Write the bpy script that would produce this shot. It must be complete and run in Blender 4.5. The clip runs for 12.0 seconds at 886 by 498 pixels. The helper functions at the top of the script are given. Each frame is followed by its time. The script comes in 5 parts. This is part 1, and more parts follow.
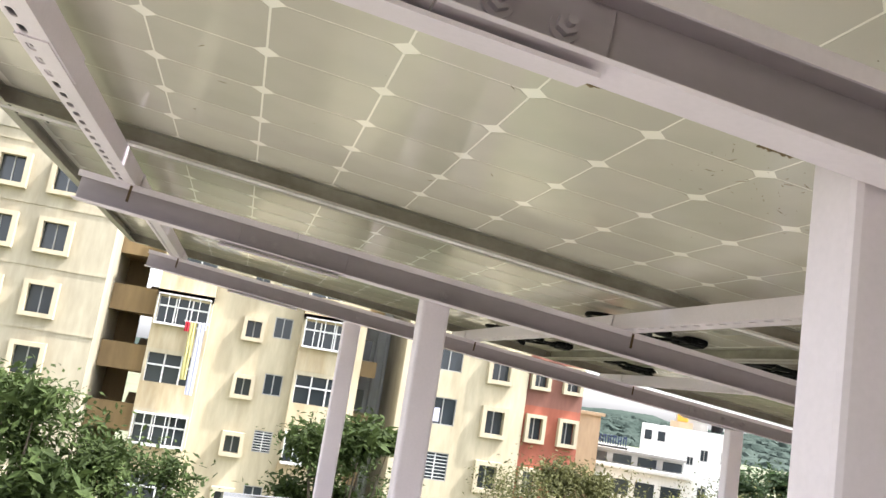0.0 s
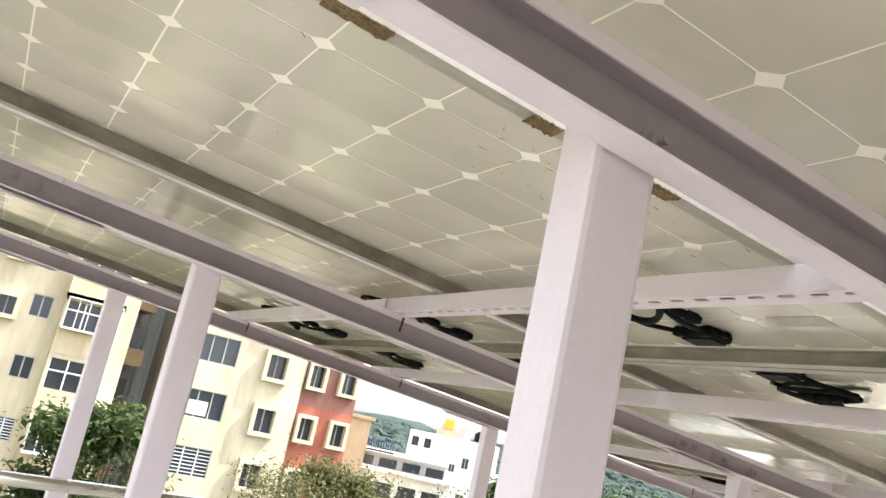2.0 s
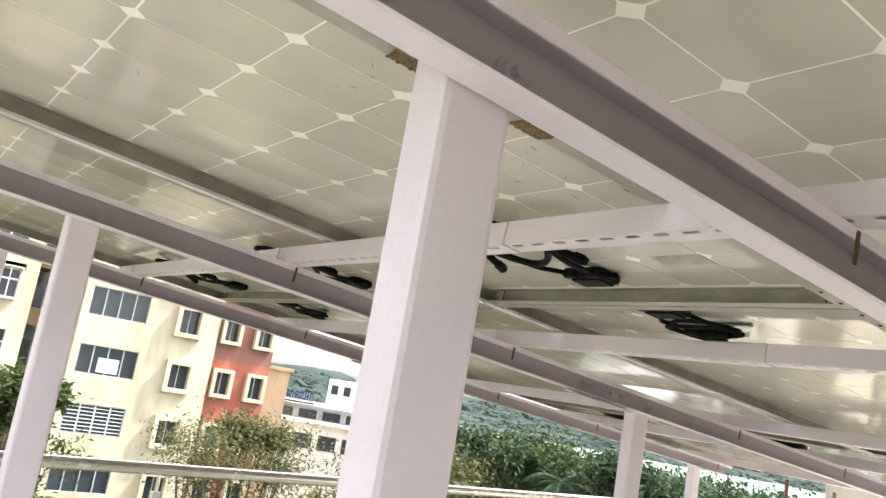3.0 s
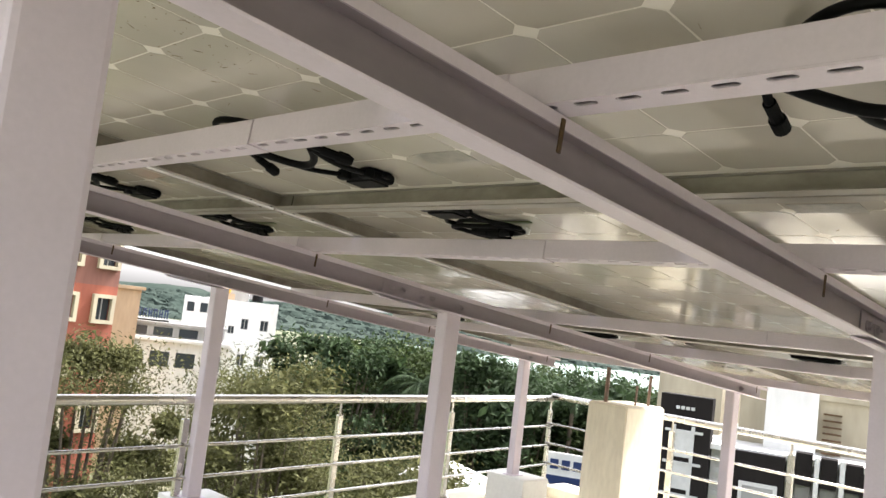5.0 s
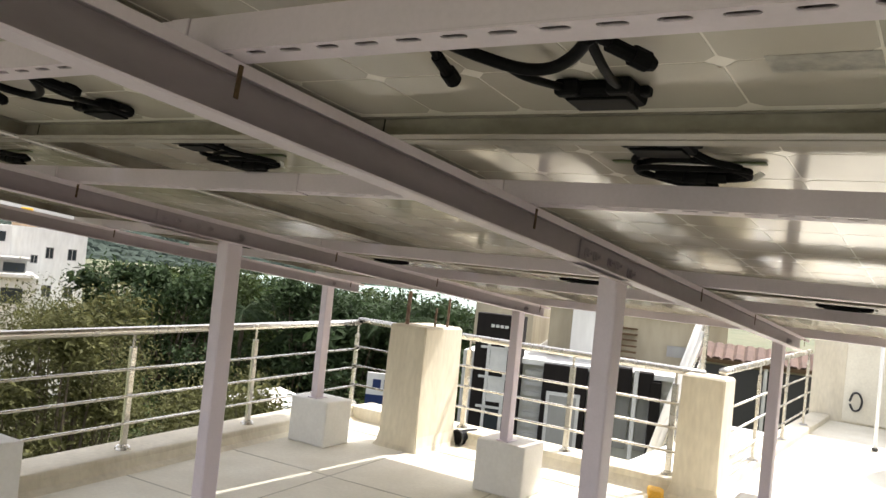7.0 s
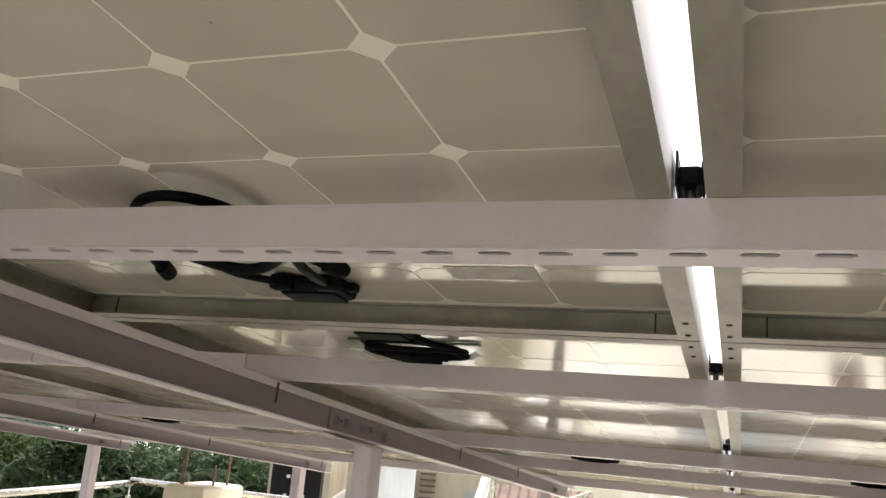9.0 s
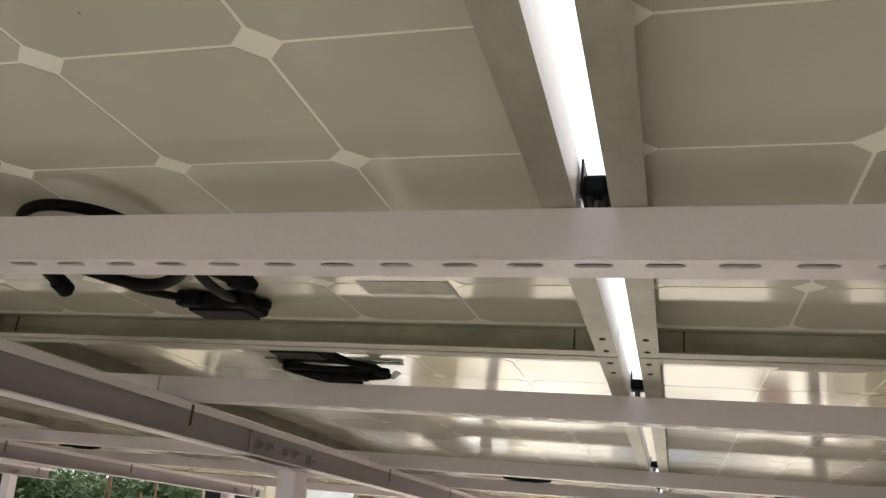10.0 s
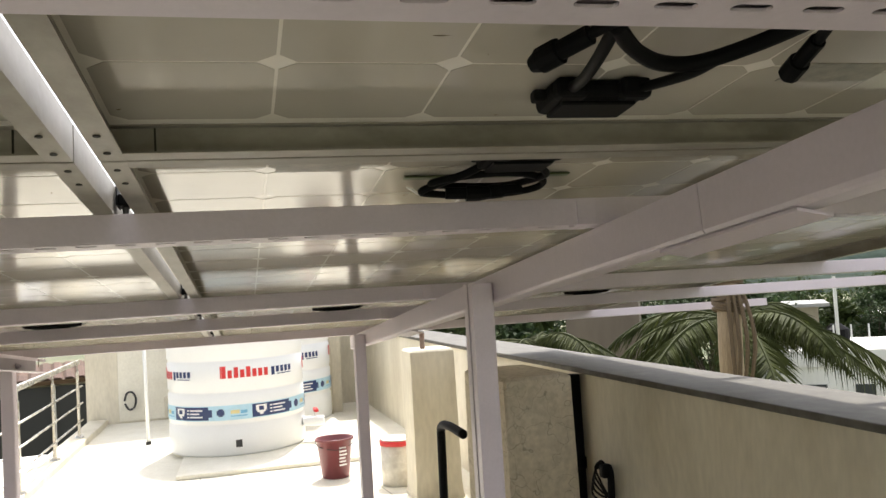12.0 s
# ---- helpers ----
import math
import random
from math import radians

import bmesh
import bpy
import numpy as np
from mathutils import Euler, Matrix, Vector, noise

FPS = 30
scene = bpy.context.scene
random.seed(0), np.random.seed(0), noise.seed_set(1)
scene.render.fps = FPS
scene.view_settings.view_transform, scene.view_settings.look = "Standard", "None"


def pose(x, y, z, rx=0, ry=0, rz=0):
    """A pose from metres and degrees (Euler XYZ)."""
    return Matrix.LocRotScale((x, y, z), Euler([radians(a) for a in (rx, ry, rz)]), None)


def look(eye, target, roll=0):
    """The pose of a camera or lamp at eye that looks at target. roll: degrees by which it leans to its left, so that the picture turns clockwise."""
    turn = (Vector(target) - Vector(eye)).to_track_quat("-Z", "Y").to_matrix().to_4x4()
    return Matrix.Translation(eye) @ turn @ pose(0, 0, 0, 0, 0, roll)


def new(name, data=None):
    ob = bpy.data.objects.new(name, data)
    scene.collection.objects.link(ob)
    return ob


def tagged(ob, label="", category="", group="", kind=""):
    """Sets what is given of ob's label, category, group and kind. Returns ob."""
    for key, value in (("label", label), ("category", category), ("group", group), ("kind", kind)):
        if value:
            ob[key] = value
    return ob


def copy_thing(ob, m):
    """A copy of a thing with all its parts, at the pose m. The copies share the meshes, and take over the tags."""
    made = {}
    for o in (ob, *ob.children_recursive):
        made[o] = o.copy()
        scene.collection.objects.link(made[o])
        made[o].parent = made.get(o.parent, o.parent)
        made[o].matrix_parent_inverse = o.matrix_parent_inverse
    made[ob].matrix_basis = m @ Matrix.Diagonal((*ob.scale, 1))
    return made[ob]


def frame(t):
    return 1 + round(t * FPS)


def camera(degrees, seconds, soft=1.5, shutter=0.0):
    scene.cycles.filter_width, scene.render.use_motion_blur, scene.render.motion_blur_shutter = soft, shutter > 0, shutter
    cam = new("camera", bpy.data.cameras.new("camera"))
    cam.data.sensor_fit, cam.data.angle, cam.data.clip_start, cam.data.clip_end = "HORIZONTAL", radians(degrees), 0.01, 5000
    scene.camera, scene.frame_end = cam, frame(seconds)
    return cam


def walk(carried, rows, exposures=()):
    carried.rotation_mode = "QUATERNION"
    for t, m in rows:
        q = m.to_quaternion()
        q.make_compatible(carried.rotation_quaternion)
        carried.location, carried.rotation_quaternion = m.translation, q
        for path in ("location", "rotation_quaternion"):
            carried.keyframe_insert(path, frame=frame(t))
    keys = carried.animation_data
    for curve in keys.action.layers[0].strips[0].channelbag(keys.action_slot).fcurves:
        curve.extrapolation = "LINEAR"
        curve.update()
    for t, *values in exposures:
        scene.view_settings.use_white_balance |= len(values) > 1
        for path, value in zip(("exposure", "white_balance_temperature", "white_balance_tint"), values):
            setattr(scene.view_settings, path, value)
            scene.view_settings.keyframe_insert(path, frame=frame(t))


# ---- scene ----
cam = camera(56.7, 12.0)
# the array's own frame: x runs down the slope, y across it, z square to the panels
SLOPE = pose(0, 0, 1.505, 0, 5.7, 0)
EXPOSURES = [(0, 2.16, 6250, 14), (0.5, 2.28, 6250, 14), (1, 2.01, 6350, 14), (1.5, 2.26, 6250, 14), (2, 2.40, 6250, 14), (2.7, 2.36, 6250, 14), (4.3, 2.25, 6400, 14), (5, 1.95, 6400, 14), (5.5, 1.5, 6400, 14), (6.5, 1.3, 6600, 13), (7.2, 1.35, 6600, 14), (8.8, 1.48, 6550, 14), (10, 1.48, 6550, 14), (11, 1.2, 6550, 14), (12, 1.2, 6600, 12)]
PATH = [
    (0, (-1.391, 0.353, -0.379), (-0.999, 2.279, -0.012), 14.7),
    (0.5, (-1.472, 0.349, -0.448), (-1.012, 2.256, -0.058), 17.3),
    (1, (-1.497, 0.337, -0.481), (-1.042, 2.24, -0.066), 19.0),
    (1.5, (-1.428, 0.318, -0.452), (-0.822, 2.164, 0.02), 18.7),
    (2, (-1.354, 0.338, -0.434), (-0.513, 2.079, 0.078), 17.7),
    (2.5, (-1.32, 0.342, -0.421), (-0.354, 2.028, 0.055), 16.2),
    (2.7, (-1.307, 0.342, -0.416), (-0.305, 2.008, 0.051), 15.5),
    (4.3, (-1.213, 0.325, -0.411), (0.039, 1.843, -0.053), 13.0),
    (4.5, (-1.193, 0.313, -0.401), (0.1, 1.797, -0.045), 12.2),
    (5, (-1.119, 0.284, -0.375), (0.247, 1.711, -0.063), 10.9),
    (5.5, (-1.053, 0.249, -0.347), (0.494, 1.495, -0.119), 9.5),
    (6, (-1.052, 0.229, -0.344), (0.56, 1.395, -0.144), 8.6),
    (6.5, (-1.079, 0.18, -0.35), (0.54, 1.339, -0.162), 8.9),
    (7, (-1.07, 0.12, -0.339), (0.59, 1.216, -0.134), 9.0),
    (7.2, (-1.057, 0.102, -0.327), (0.643, 1.133, -0.103), 8.5),
    (8.8, (-1.08, 0.01, -0.279), (0.702, 0.733, 0.269), 6.4),
    (9, (-1.092, -0.009, -0.277), (0.688, 0.675, 0.327), 6.9),
    (9.5, (-1.094, -0.03, -0.276), (0.689, 0.576, 0.398), 6.5),
    (10, (-1.056, -0.028, -0.272), (0.75, 0.515, 0.394), 5.6),
    (10.5, (-1.008, -0.047, -0.274), (0.867, 0.3, 0.329), 3.5),
    (11, (-0.958, -0.098, -0.286), (0.975, -0.07, 0.228), 0.8),
    (11.5, (-0.897, -0.123, -0.273), (1.041, -0.368, 0.158), -1.5),
    (12, (-0.893, -0.119, -0.271), (1.028, -0.599, 0.011), -4.8),
]
walk(cam, [(t, SLOPE @ look(eye, target, roll)) for t, eye, target, roll in PATH], EXPOSURES)

# ---- world and light ----
SUN_EL, SUN_AZ = 58.0, -17.0          # degrees; azimuth from +x towards +y
world = bpy.data.worlds.new("sky")
scene.world = world
world.use_nodes = True
wn = world.node_tree
sky = wn.nodes.new("ShaderNodeTexSky")
sky.sky_type = "NISHITA"
sky.sun_disc = False
sky.sun_elevation = radians(SUN_EL)
sky.sun_rotation = radians(90 - SUN_AZ)
sky.air_density, sky.dust_density, sky.ozone_density = 1.0, 2.5, 1.0
# bright haze: the blue is washed out towards white
grey = wn.nodes.new("ShaderNodeHueSaturation")
grey.inputs["Saturation"].default_value = 0.25
wn.links.new(sky.outputs[0], grey.inputs["Color"])
bg = wn.nodes["Background"]
bg.inputs["Strength"].default_value = 0.15
wn.links.new(grey.outputs[0], bg.inputs["Color"])
sun = new("sun", bpy.data.lights.new("sun", "SUN"))
sun.data.energy, sun.data.angle, sun.data.color = 2.9, radians(1.5), (1.0, 0.97, 0.91)
sun_way = Vector((math.cos(radians(SUN_EL)) * math.cos(radians(SUN_AZ)), math.cos(radians(SUN_EL)) * math.sin(radians(SUN_AZ)), math.sin(radians(SUN_EL))))
sun.matrix_world = look(sun_way * 50, (0, 0, 0))


# ---- materials ----
def material(name, colour, rough=0.6, metal=0.0, second=None, scale=6.0, grain=60.0, bump=0.15, amount=0.5, bump_size=0.004, stretch=(1, 1, 1), coat=0.0, island=0.0, each=0.0, rough_var=0.1, spec=0.5):
    """A surface with a broad stain and a fine grain, both in object space at real size."""
    m = bpy.data.materials.new(name)
    m.use_nodes = True
    t = m.node_tree
    N, L = t.nodes, t.links
    b = N["Principled BSDF"]
    b.inputs["Metallic"].default_value = metal
    b.inputs["Specular IOR Level"].default_value = spec
    b.inputs["Coat Weight"].default_value = coat
    b.inputs["Coat Roughness"].default_value = 0.06
    tc = N.new("ShaderNodeTexCoord")
    mp = N.new("ShaderNodeMapping")
    mp.inputs["Scale"].default_value = stretch
    L.new(tc.outputs["Object"], mp.inputs["Vector"])
    n1 = N.new("ShaderNodeTexNoise")
    n1.inputs["Scale"].default_value, n1.inputs["Detail"].default_value, n1.inputs["Roughness"].default_value = scale, 6, 0.62
    n2 = N.new("ShaderNodeTexNoise")
    n2.inputs["Scale"].default_value, n2.inputs["Detail"].default_value = grain, 3
    L.new(mp.outputs[0], n1.inputs["Vector"])
    L.new(mp.outputs[0], n2.inputs["Vector"])
    ramp = N.new("ShaderNodeValToRGB")
    ramp.color_ramp.elements[0].position, ramp.color_ramp.elements[1].position = 0.35, 0.68
    second = second or tuple(c * 0.75 for c in colour)
    ramp.color_ramp.elements[0].color, ramp.color_ramp.elements[1].color = (*second, 1), (*colour, 1)
    L.new(n1.outputs["Fac"], ramp.inputs["Fac"])
    base = N.new("ShaderNodeMix")
    base.data_type = "RGBA"
    base.inputs["Factor"].default_value = amount
    base.inputs["A"].default_value = (*colour, 1)
    L.new(ramp.outputs[0], base.inputs["B"])
    speck = N.new("ShaderNodeMapRange")
    speck.inputs["From Min"].default_value, speck.inputs["From Max"].default_value = 0.3, 0.7
    speck.inputs["To Min"].default_value, speck.inputs["To Max"].default_value = 1 - bump * 0.5, 1 + bump * 0.35
    L.new(n2.outputs["Fac"], speck.inputs["Value"])
    hsv = N.new("ShaderNodeHueSaturation")
    L.new(base.outputs["Result"], hsv.inputs["Color"])
    L.new(speck.outputs[0], hsv.inputs["Value"])
    if island or each:
        src = N.new("ShaderNodeNewGeometry").outputs["Random Per Island"] if island else N.new("ShaderNodeObjectInfo").outputs["Random"]
        k = island or each
        r = N.new("ShaderNodeMapRange")
        r.inputs["To Min"].default_value, r.inputs["To Max"].default_value = 1 - k, 1 + k
        L.new(src, r.inputs["Value"])
        mul = N.new("ShaderNodeMath")
        mul.operation = "MULTIPLY"
        L.new(speck.outputs[0], mul.inputs[0])
        L.new(r.outputs[0], mul.inputs[1])
        L.new(mul.outputs[0], hsv.inputs["Value"])
    L.new(hsv.outputs[0], b.inputs["Base Color"])
    rr = N.new("ShaderNodeMapRange")
    rr.inputs["To Min"].default_value, rr.inputs["To Max"].default_value = max(0.02, rough - rough_var), min(1, rough + rough_var)
    L.new(n1.outputs["Fac"], rr.inputs["Value"])
    L.new(rr.outputs[0], b.inputs["Roughness"])
    if bump:
        bp = N.new("ShaderNodeBump")
        bp.inputs["Strength"].default_value, bp.inputs["Distance"].default_value = bump, bump_size
        L.new(n2.outputs["Fac"], bp.inputs["Height"])
        L.new(bp.outputs[0], b.inputs["Normal"])
    return m


PAINT = material("lilac_grey_paint", (0.70, 0.62, 0.68), 0.40, second=(0.58, 0.52, 0.56), scale=5, grain=160, bump=0.05, amount=0.45)
ALU = material("dirty_aluminium", (0.41, 0.385, 0.335), 0.45, 0.2, second=(0.17, 0.15, 0.115), scale=9, grain=90, bump=0.1, amount=0.75, stretch=(0.6, 1, 1))
# patchy lilac-grey, with the shade inside channels and struts put into the colour
SHADED_PAINT = material("patchy_shaded_paint", (0.46, 0.395, 0.44), 0.5, 0.1, second=(0.33, 0.295, 0.30), scale=4, grain=70, bump=0.08, amount=0.7, stretch=(0.4, 1, 1))
SHEET = material("cream_backsheet", (0.91, 0.87, 0.79), 0.105, second=(0.83, 0.785, 0.685), scale=4, grain=9, bump=0.05, amount=0.4, spec=0.32, rough_var=0.05, bump_size=0.0012)
CELL = material("cell_back", (0.55, 0.51, 0.44), 0.105, second=(0.47, 0.435, 0.365), scale=3, grain=9, bump=0.05, amount=0.5, each=0.03, rough_var=0.05, spec=0.32, bump_size=0.0012)
BLACK = material("black_plastic", (0.005, 0.005, 0.0055), 0.6, grain=120, bump=0.05, spec=0.1)
STEEL = material("brushed_steel", (0.62, 0.60, 0.55), 0.26, 1.0, second=(0.45, 0.42, 0.36), scale=7, grain=150, bump=0.03)
FLOOR = material("cream_cement_floor", (0.84, 0.81, 0.70), 0.75, second=(0.65, 0.605, 0.48), scale=1.6, grain=45, bump=0.10, amount=0.75, bump_size=0.006)
PLASTER = material("stained_cream_plaster", (0.74, 0.69, 0.56), 0.8, second=(0.53, 0.475, 0.355), scale=2.6, grain=40, bump=0.14, amount=0.75, stretch=(1, 1, 0.3))
WHITEWASH = material("white_painted_cement", (0.80, 0.79, 0.75), 0.7, second=(0.68, 0.66, 0.60), scale=4, grain=50, bump=0.07, amount=0.5)


# ---- mesh helpers ----
def link(name, bm, mat, smooth=False):
    me = bpy.data.meshes.new(name)
    bm.to_mesh(me)
    bm.free()
    if smooth:
        for p in me.polygons:
            p.use_smooth = True
    for one in (mat if isinstance(mat, (list, tuple)) else [mat]):
        me.materials.append(one)
    return new(name, me)


def part(name, bm, mat, parent, label="", smooth=False):
    """One mesh under a thing, or under one of its parts."""
    ob = link(name, bm, mat, smooth)
    ob.parent = parent
    return tagged(ob, label)


def thing(name, label, category, group="", m=None, kind=""):
    ob = new(name)
    ob.empty_display_size = 0.1
    if m is not None:
        ob.matrix_basis = m
    return tagged(ob, label, category, group, kind)


def box(bm, x0, x1, y0, y1, z0, z1, bevel=0.0, seg=2):
    got = bmesh.ops.create_cube(bm, size=1, matrix=Matrix.LocRotScale(((x0 + x1) / 2, (y0 + y1) / 2, (z0 + z1) / 2), None, (abs(x1 - x0), abs(y1 - y0), abs(z1 - z0))))
    if bevel:
        es = {e for v in got["verts"] for e in v.link_edges}
        bmesh.ops.bevel(bm, geom=list(es), offset=bevel, segments=seg, affect="EDGES", profile=0.5)
    return bm


def a_box(x0, x1, y0, y1, z0, z1, bevel=0.0, seg=2):
    return box(bmesh.new(), x0, x1, y0, y1, z0, z1, bevel, seg)


def rod(bm, a, b, r, n=12, r2=None):
    a, b = Vector(a), Vector(b)
    d = b - a
    m = Matrix.Translation((a + b) / 2) @ d.to_track_quat("Z", "Y").to_matrix().to_4x4()
    bmesh.ops.create_cone(bm, cap_ends=True, segments=n, radius1=r, radius2=r if r2 is None else r2, depth=d.length, matrix=m)
    return bm


def a_rod(a, b, r, n=12, r2=None):
    return rod(bmesh.new(), a, b, r, n, r2)


def tube(bm, pts, r, n=8, closed=False):
    """A round cord through points, smoothed between them."""
    pts = [Vector(p) for p in pts]
    fine = []
    m = len(pts)
    for i in range(m if closed else m - 1):
        p0, p1, p2, p3 = (pts[(i + k) % m] if closed else pts[min(max(i + k, 0), m - 1)] for k in (-1, 0, 1, 2))
        for k in range(5):
            s = k / 5
            fine.append(0.5 * ((2 * p1) + (p2 - p0) * s + (2 * p0 - 5 * p1 + 4 * p2 - p3) * s * s + (3 * p1 - p0 - 3 * p2 + p3) * s ** 3))
    if not closed:
        fine.append(pts[-1])
    rings = []
    for i, p in enumerate(fine):
        q = fine[(i + 1) % len(fine)] if closed or i + 1 < len(fine) else p
        o = fine[i - 1] if closed or i > 0 else p
        d = (q - o).normalized()
        u = d.cross(Vector((0.13, 0.31, 0.94))).normalized()
        w = d.cross(u)
        rings.append([bm.verts.new(p + r * (math.cos(6.2832 * k / n) * u + math.sin(6.2832 * k / n) * w)) for k in range(n)])
    for i in range(len(rings) - (0 if closed else 1)):
        A, B = rings[i], rings[(i + 1) % len(rings)]
        for k in range(n):
            bm.faces.new((A[k], A[(k + 1) % n], B[(k + 1) % n], B[k]))
    if not closed:
        bm.faces.new(rings[0][::-1])
        bm.faces.new(rings[-1])
    return bm


def prism(bm, outline, axis, a, b):
    """Extrudes a closed outline of (p, q) along one axis from a to b. Axis x: (y, z); y: (x, z); z: (x, y)."""
    def at(p, q, s):
        return {"x": (s, p, q), "y": (p, s, q), "z": (p, q, s)}[axis]
    lo = [bm.verts.new(at(p, q, a)) for p, q in outline]
    hi = [bm.verts.new(at(p, q, b)) for p, q in outline]
    n = len(outline)
    fs = [bm.faces.new(lo), bm.faces.new(hi[::-1])]
    for i in range(n):
        fs.append(bm.faces.new((lo[i], hi[i], hi[(i + 1) % n], lo[(i + 1) % n])))
    bmesh.ops.recalc_face_normals(bm, faces=fs)
    return bm


def a_prism(outline, axis, a, b):
    return prism(bmesh.new(), outline, axis, a, b)


# ---- solar array ----
PITCH = 0.158
PANEL_L, PANEL_W = 1.951, 0.980
ROWS_U = (-0.995, 0.962, 2.919)          # panel centres down the slope
COLS_V = (3.566, 2.560, 1.553, 0.531, -0.474, -1.478)
STRUTS = (-1.735, -0.48, 0.27, 1.42, 2.17, 3.30)
BEAMS = (3.763, 2.316, 0.866, -0.66)   # the back of each channel
POSTS_U = ((-0.99, 0.85, 3.17), (-0.975, 0.94, 3.19), (-0.96, 0.895, 3.09), (-0.97, 0.87, 2.90))   # for each rafter


def rail_profile(length):
    """An edge rail along x, its outer wall at y = 0, lip inwards (+y) at the bottom."""
    o = [(0, -0.035), (0.0255, -0.035), (0.0255, -0.033), (0.002, -0.033), (0.002, -0.002), (0.012, -0.002), (0.012, 0.006), (0, 0.006)]
    return a_prism(o, "x", -length / 2, length / 2)


def cell_mesh():
    h, c = 0.0774, 0.0155
    o = [(h, h - c), (h - c, h), (c - h, h), (-h, h - c), (-h, c - h), (c - h, -h), (h - c, -h), (h, c - h)]
    bm = a_prism(o, "z", -0.0005, 0.0)
    me = bpy.data.meshes.new("cell")
    bm.to_mesh(me)
    bm.free()
    me.materials.append(CELL)
    return me


def junction(panel, end, side):
    """Junction box near one short end (end = +1 or -1), with its leads and plugs; side mirrors the leads across the panel."""
    x0 = end * (PANEL_L / 2 - (0.125 if end > 0 else 0.10))
    bm = a_box(x0 - 0.028, x0 + 0.032, -0.050, 0.050, -0.022, -0.0007, 0.008)
    for y in (-0.034, 0.034):
        box(bm, x0 - 0.040, x0 - 0.020, y - 0.016, y + 0.016, -0.024, -0.003, 0.005)
    box(bm, x0 - 0.006, x0 + 0.010, -side * 0.062, -side * 0.048, -0.016, -0.004, 0.003)
    jb = part("junction_box", bm, BLACK, panel)
    part("box_lid", a_box(x0 - 0.020, x0 + 0.025, -0.040, 0.040, -0.026, -0.022, 0.0015), BLACK, jb)

    def lead(points, r=0.0058):
        part("lead", tube(bmesh.new(), [(x0 + a, side * b, c) for a, b, c in points], r, 8), BLACK, panel, smooth=True)

    if end > 0:
        # a sagging arc beside the box, a short lead from each gland, and two loose plugs
        lead([(-0.20, 0.118, -0.012), (-0.165, 0.085, -0.020), (-0.135, 0.046, -0.026), (-0.130, 0.010, -0.026), (-0.150, -0.026, -0.022), (-0.186, -0.060, -0.016)], 0.0074)
        lead([(-0.148, 0.062, -0.024), (-0.105, 0.056, -0.024), (-0.060, 0.046, -0.018), (-0.028, 0.036, -0.013)], 0.0052)
        lead([(-0.186, -0.058, -0.016), (-0.130, -0.050, -0.022), (-0.075, -0.040, -0.020), (-0.028, -0.034, -0.013)], 0.0058)
        lead([(-0.190, -0.058, -0.014), (-0.178, -0.068, -0.016), (-0.168, -0.076, -0.018)], 0.0054)
        plug(panel, (x0 - 0.170, -side * 0.074, -0.018), (x0 - 0.122, -side * 0.108, -0.026), 0.95)
        lead([(-0.200, 0.118, -0.012), (-0.190, 0.134, -0.014), (-0.165, 0.142, -0.018)], 0.0052)
        lead([(-0.195, 0.112, -0.012), (-0.265, 0.085, -0.014), (-0.325, 0.030, -0.016), (-0.335, -0.020, -0.016), (-0.290, -0.055, -0.014), (-0.190, -0.058, -0.014)], 0.0058)
        plug(panel, (x0 - 0.165, side * 0.142, -0.018), (x0 - 0.112, side * 0.146, -0.032), 0.85)
        part("cable_tie", a_box(x0 - 0.212, x0 - 0.198, -0.075, 0.06, -0.006, -0.002, 0.001, 1), TIE, panel, "olive green plastic strip")
    else:
        # a flat coil hung between two leads, with the joined plugs lying across it
        coil = []
        for k in range(27 if side > 0 else 15):
            a = 2 * math.pi * k / 12 + 0.9
            rr = 1 + 0.10 * math.sin(k * 1.3)
            coil.append((0.118 + 0.050 * rr * math.sin(a), -0.012 + 0.084 * rr * math.cos(a), -0.012 - 0.0007 * k + 0.004 * math.sin(k * 0.9)))
        lead([(0.030, 0.034, -0.012), (0.050, 0.052, -0.016), (0.080, 0.064, -0.018)] + coil, 0.0052)
        lead([(0.030, -0.036, -0.012), (0.060, -0.056, -0.018), (0.105, -0.088, -0.022), (0.148, -0.098, -0.022), (0.160, -0.060, -0.024)], 0.0056)
        plug(panel, (x0 + 0.150, -side * 0.062, -0.024), (x0 + 0.140, side * 0.012, -0.028), 1.0)
        plug(panel, (x0 + 0.142, side * 0.050, -0.022), (x0 + 0.140, side * 0.002, -0.026), 0.9)
        part("cable_tie", a_box(x0 + 0.128, x0 + 0.142, -0.125, 0.125, -0.005, -0.002, 0.001, 1), TIE, panel, "olive green plastic strip")
        tag = a_box(-0.016, 0.016, -0.005, 0.005, -0.0008, 0.0008)
        part("paper_tag", tag, WHITE_TAG, panel, "curled white paper tag").matrix_basis = pose(x0 + 0.150, -side * 0.108, -0.020, 25, 10, 40 * side)


def plug(panel, a, b, k=1.0):
    a, b = Vector(a), Vector(b)
    d = (b - a).normalized()
    bm = rod(bmesh.new(), a, a + d * 0.03, 0.009 * k, 10)
    rod(bm, a + d * 0.03, a + d * 0.05, 0.012 * k, 10)
    rod(bm, a + d * 0.05, b, 0.011 * k, 10, 0.007 * k)
    part("plug", bm, BLACK, panel, smooth=False)


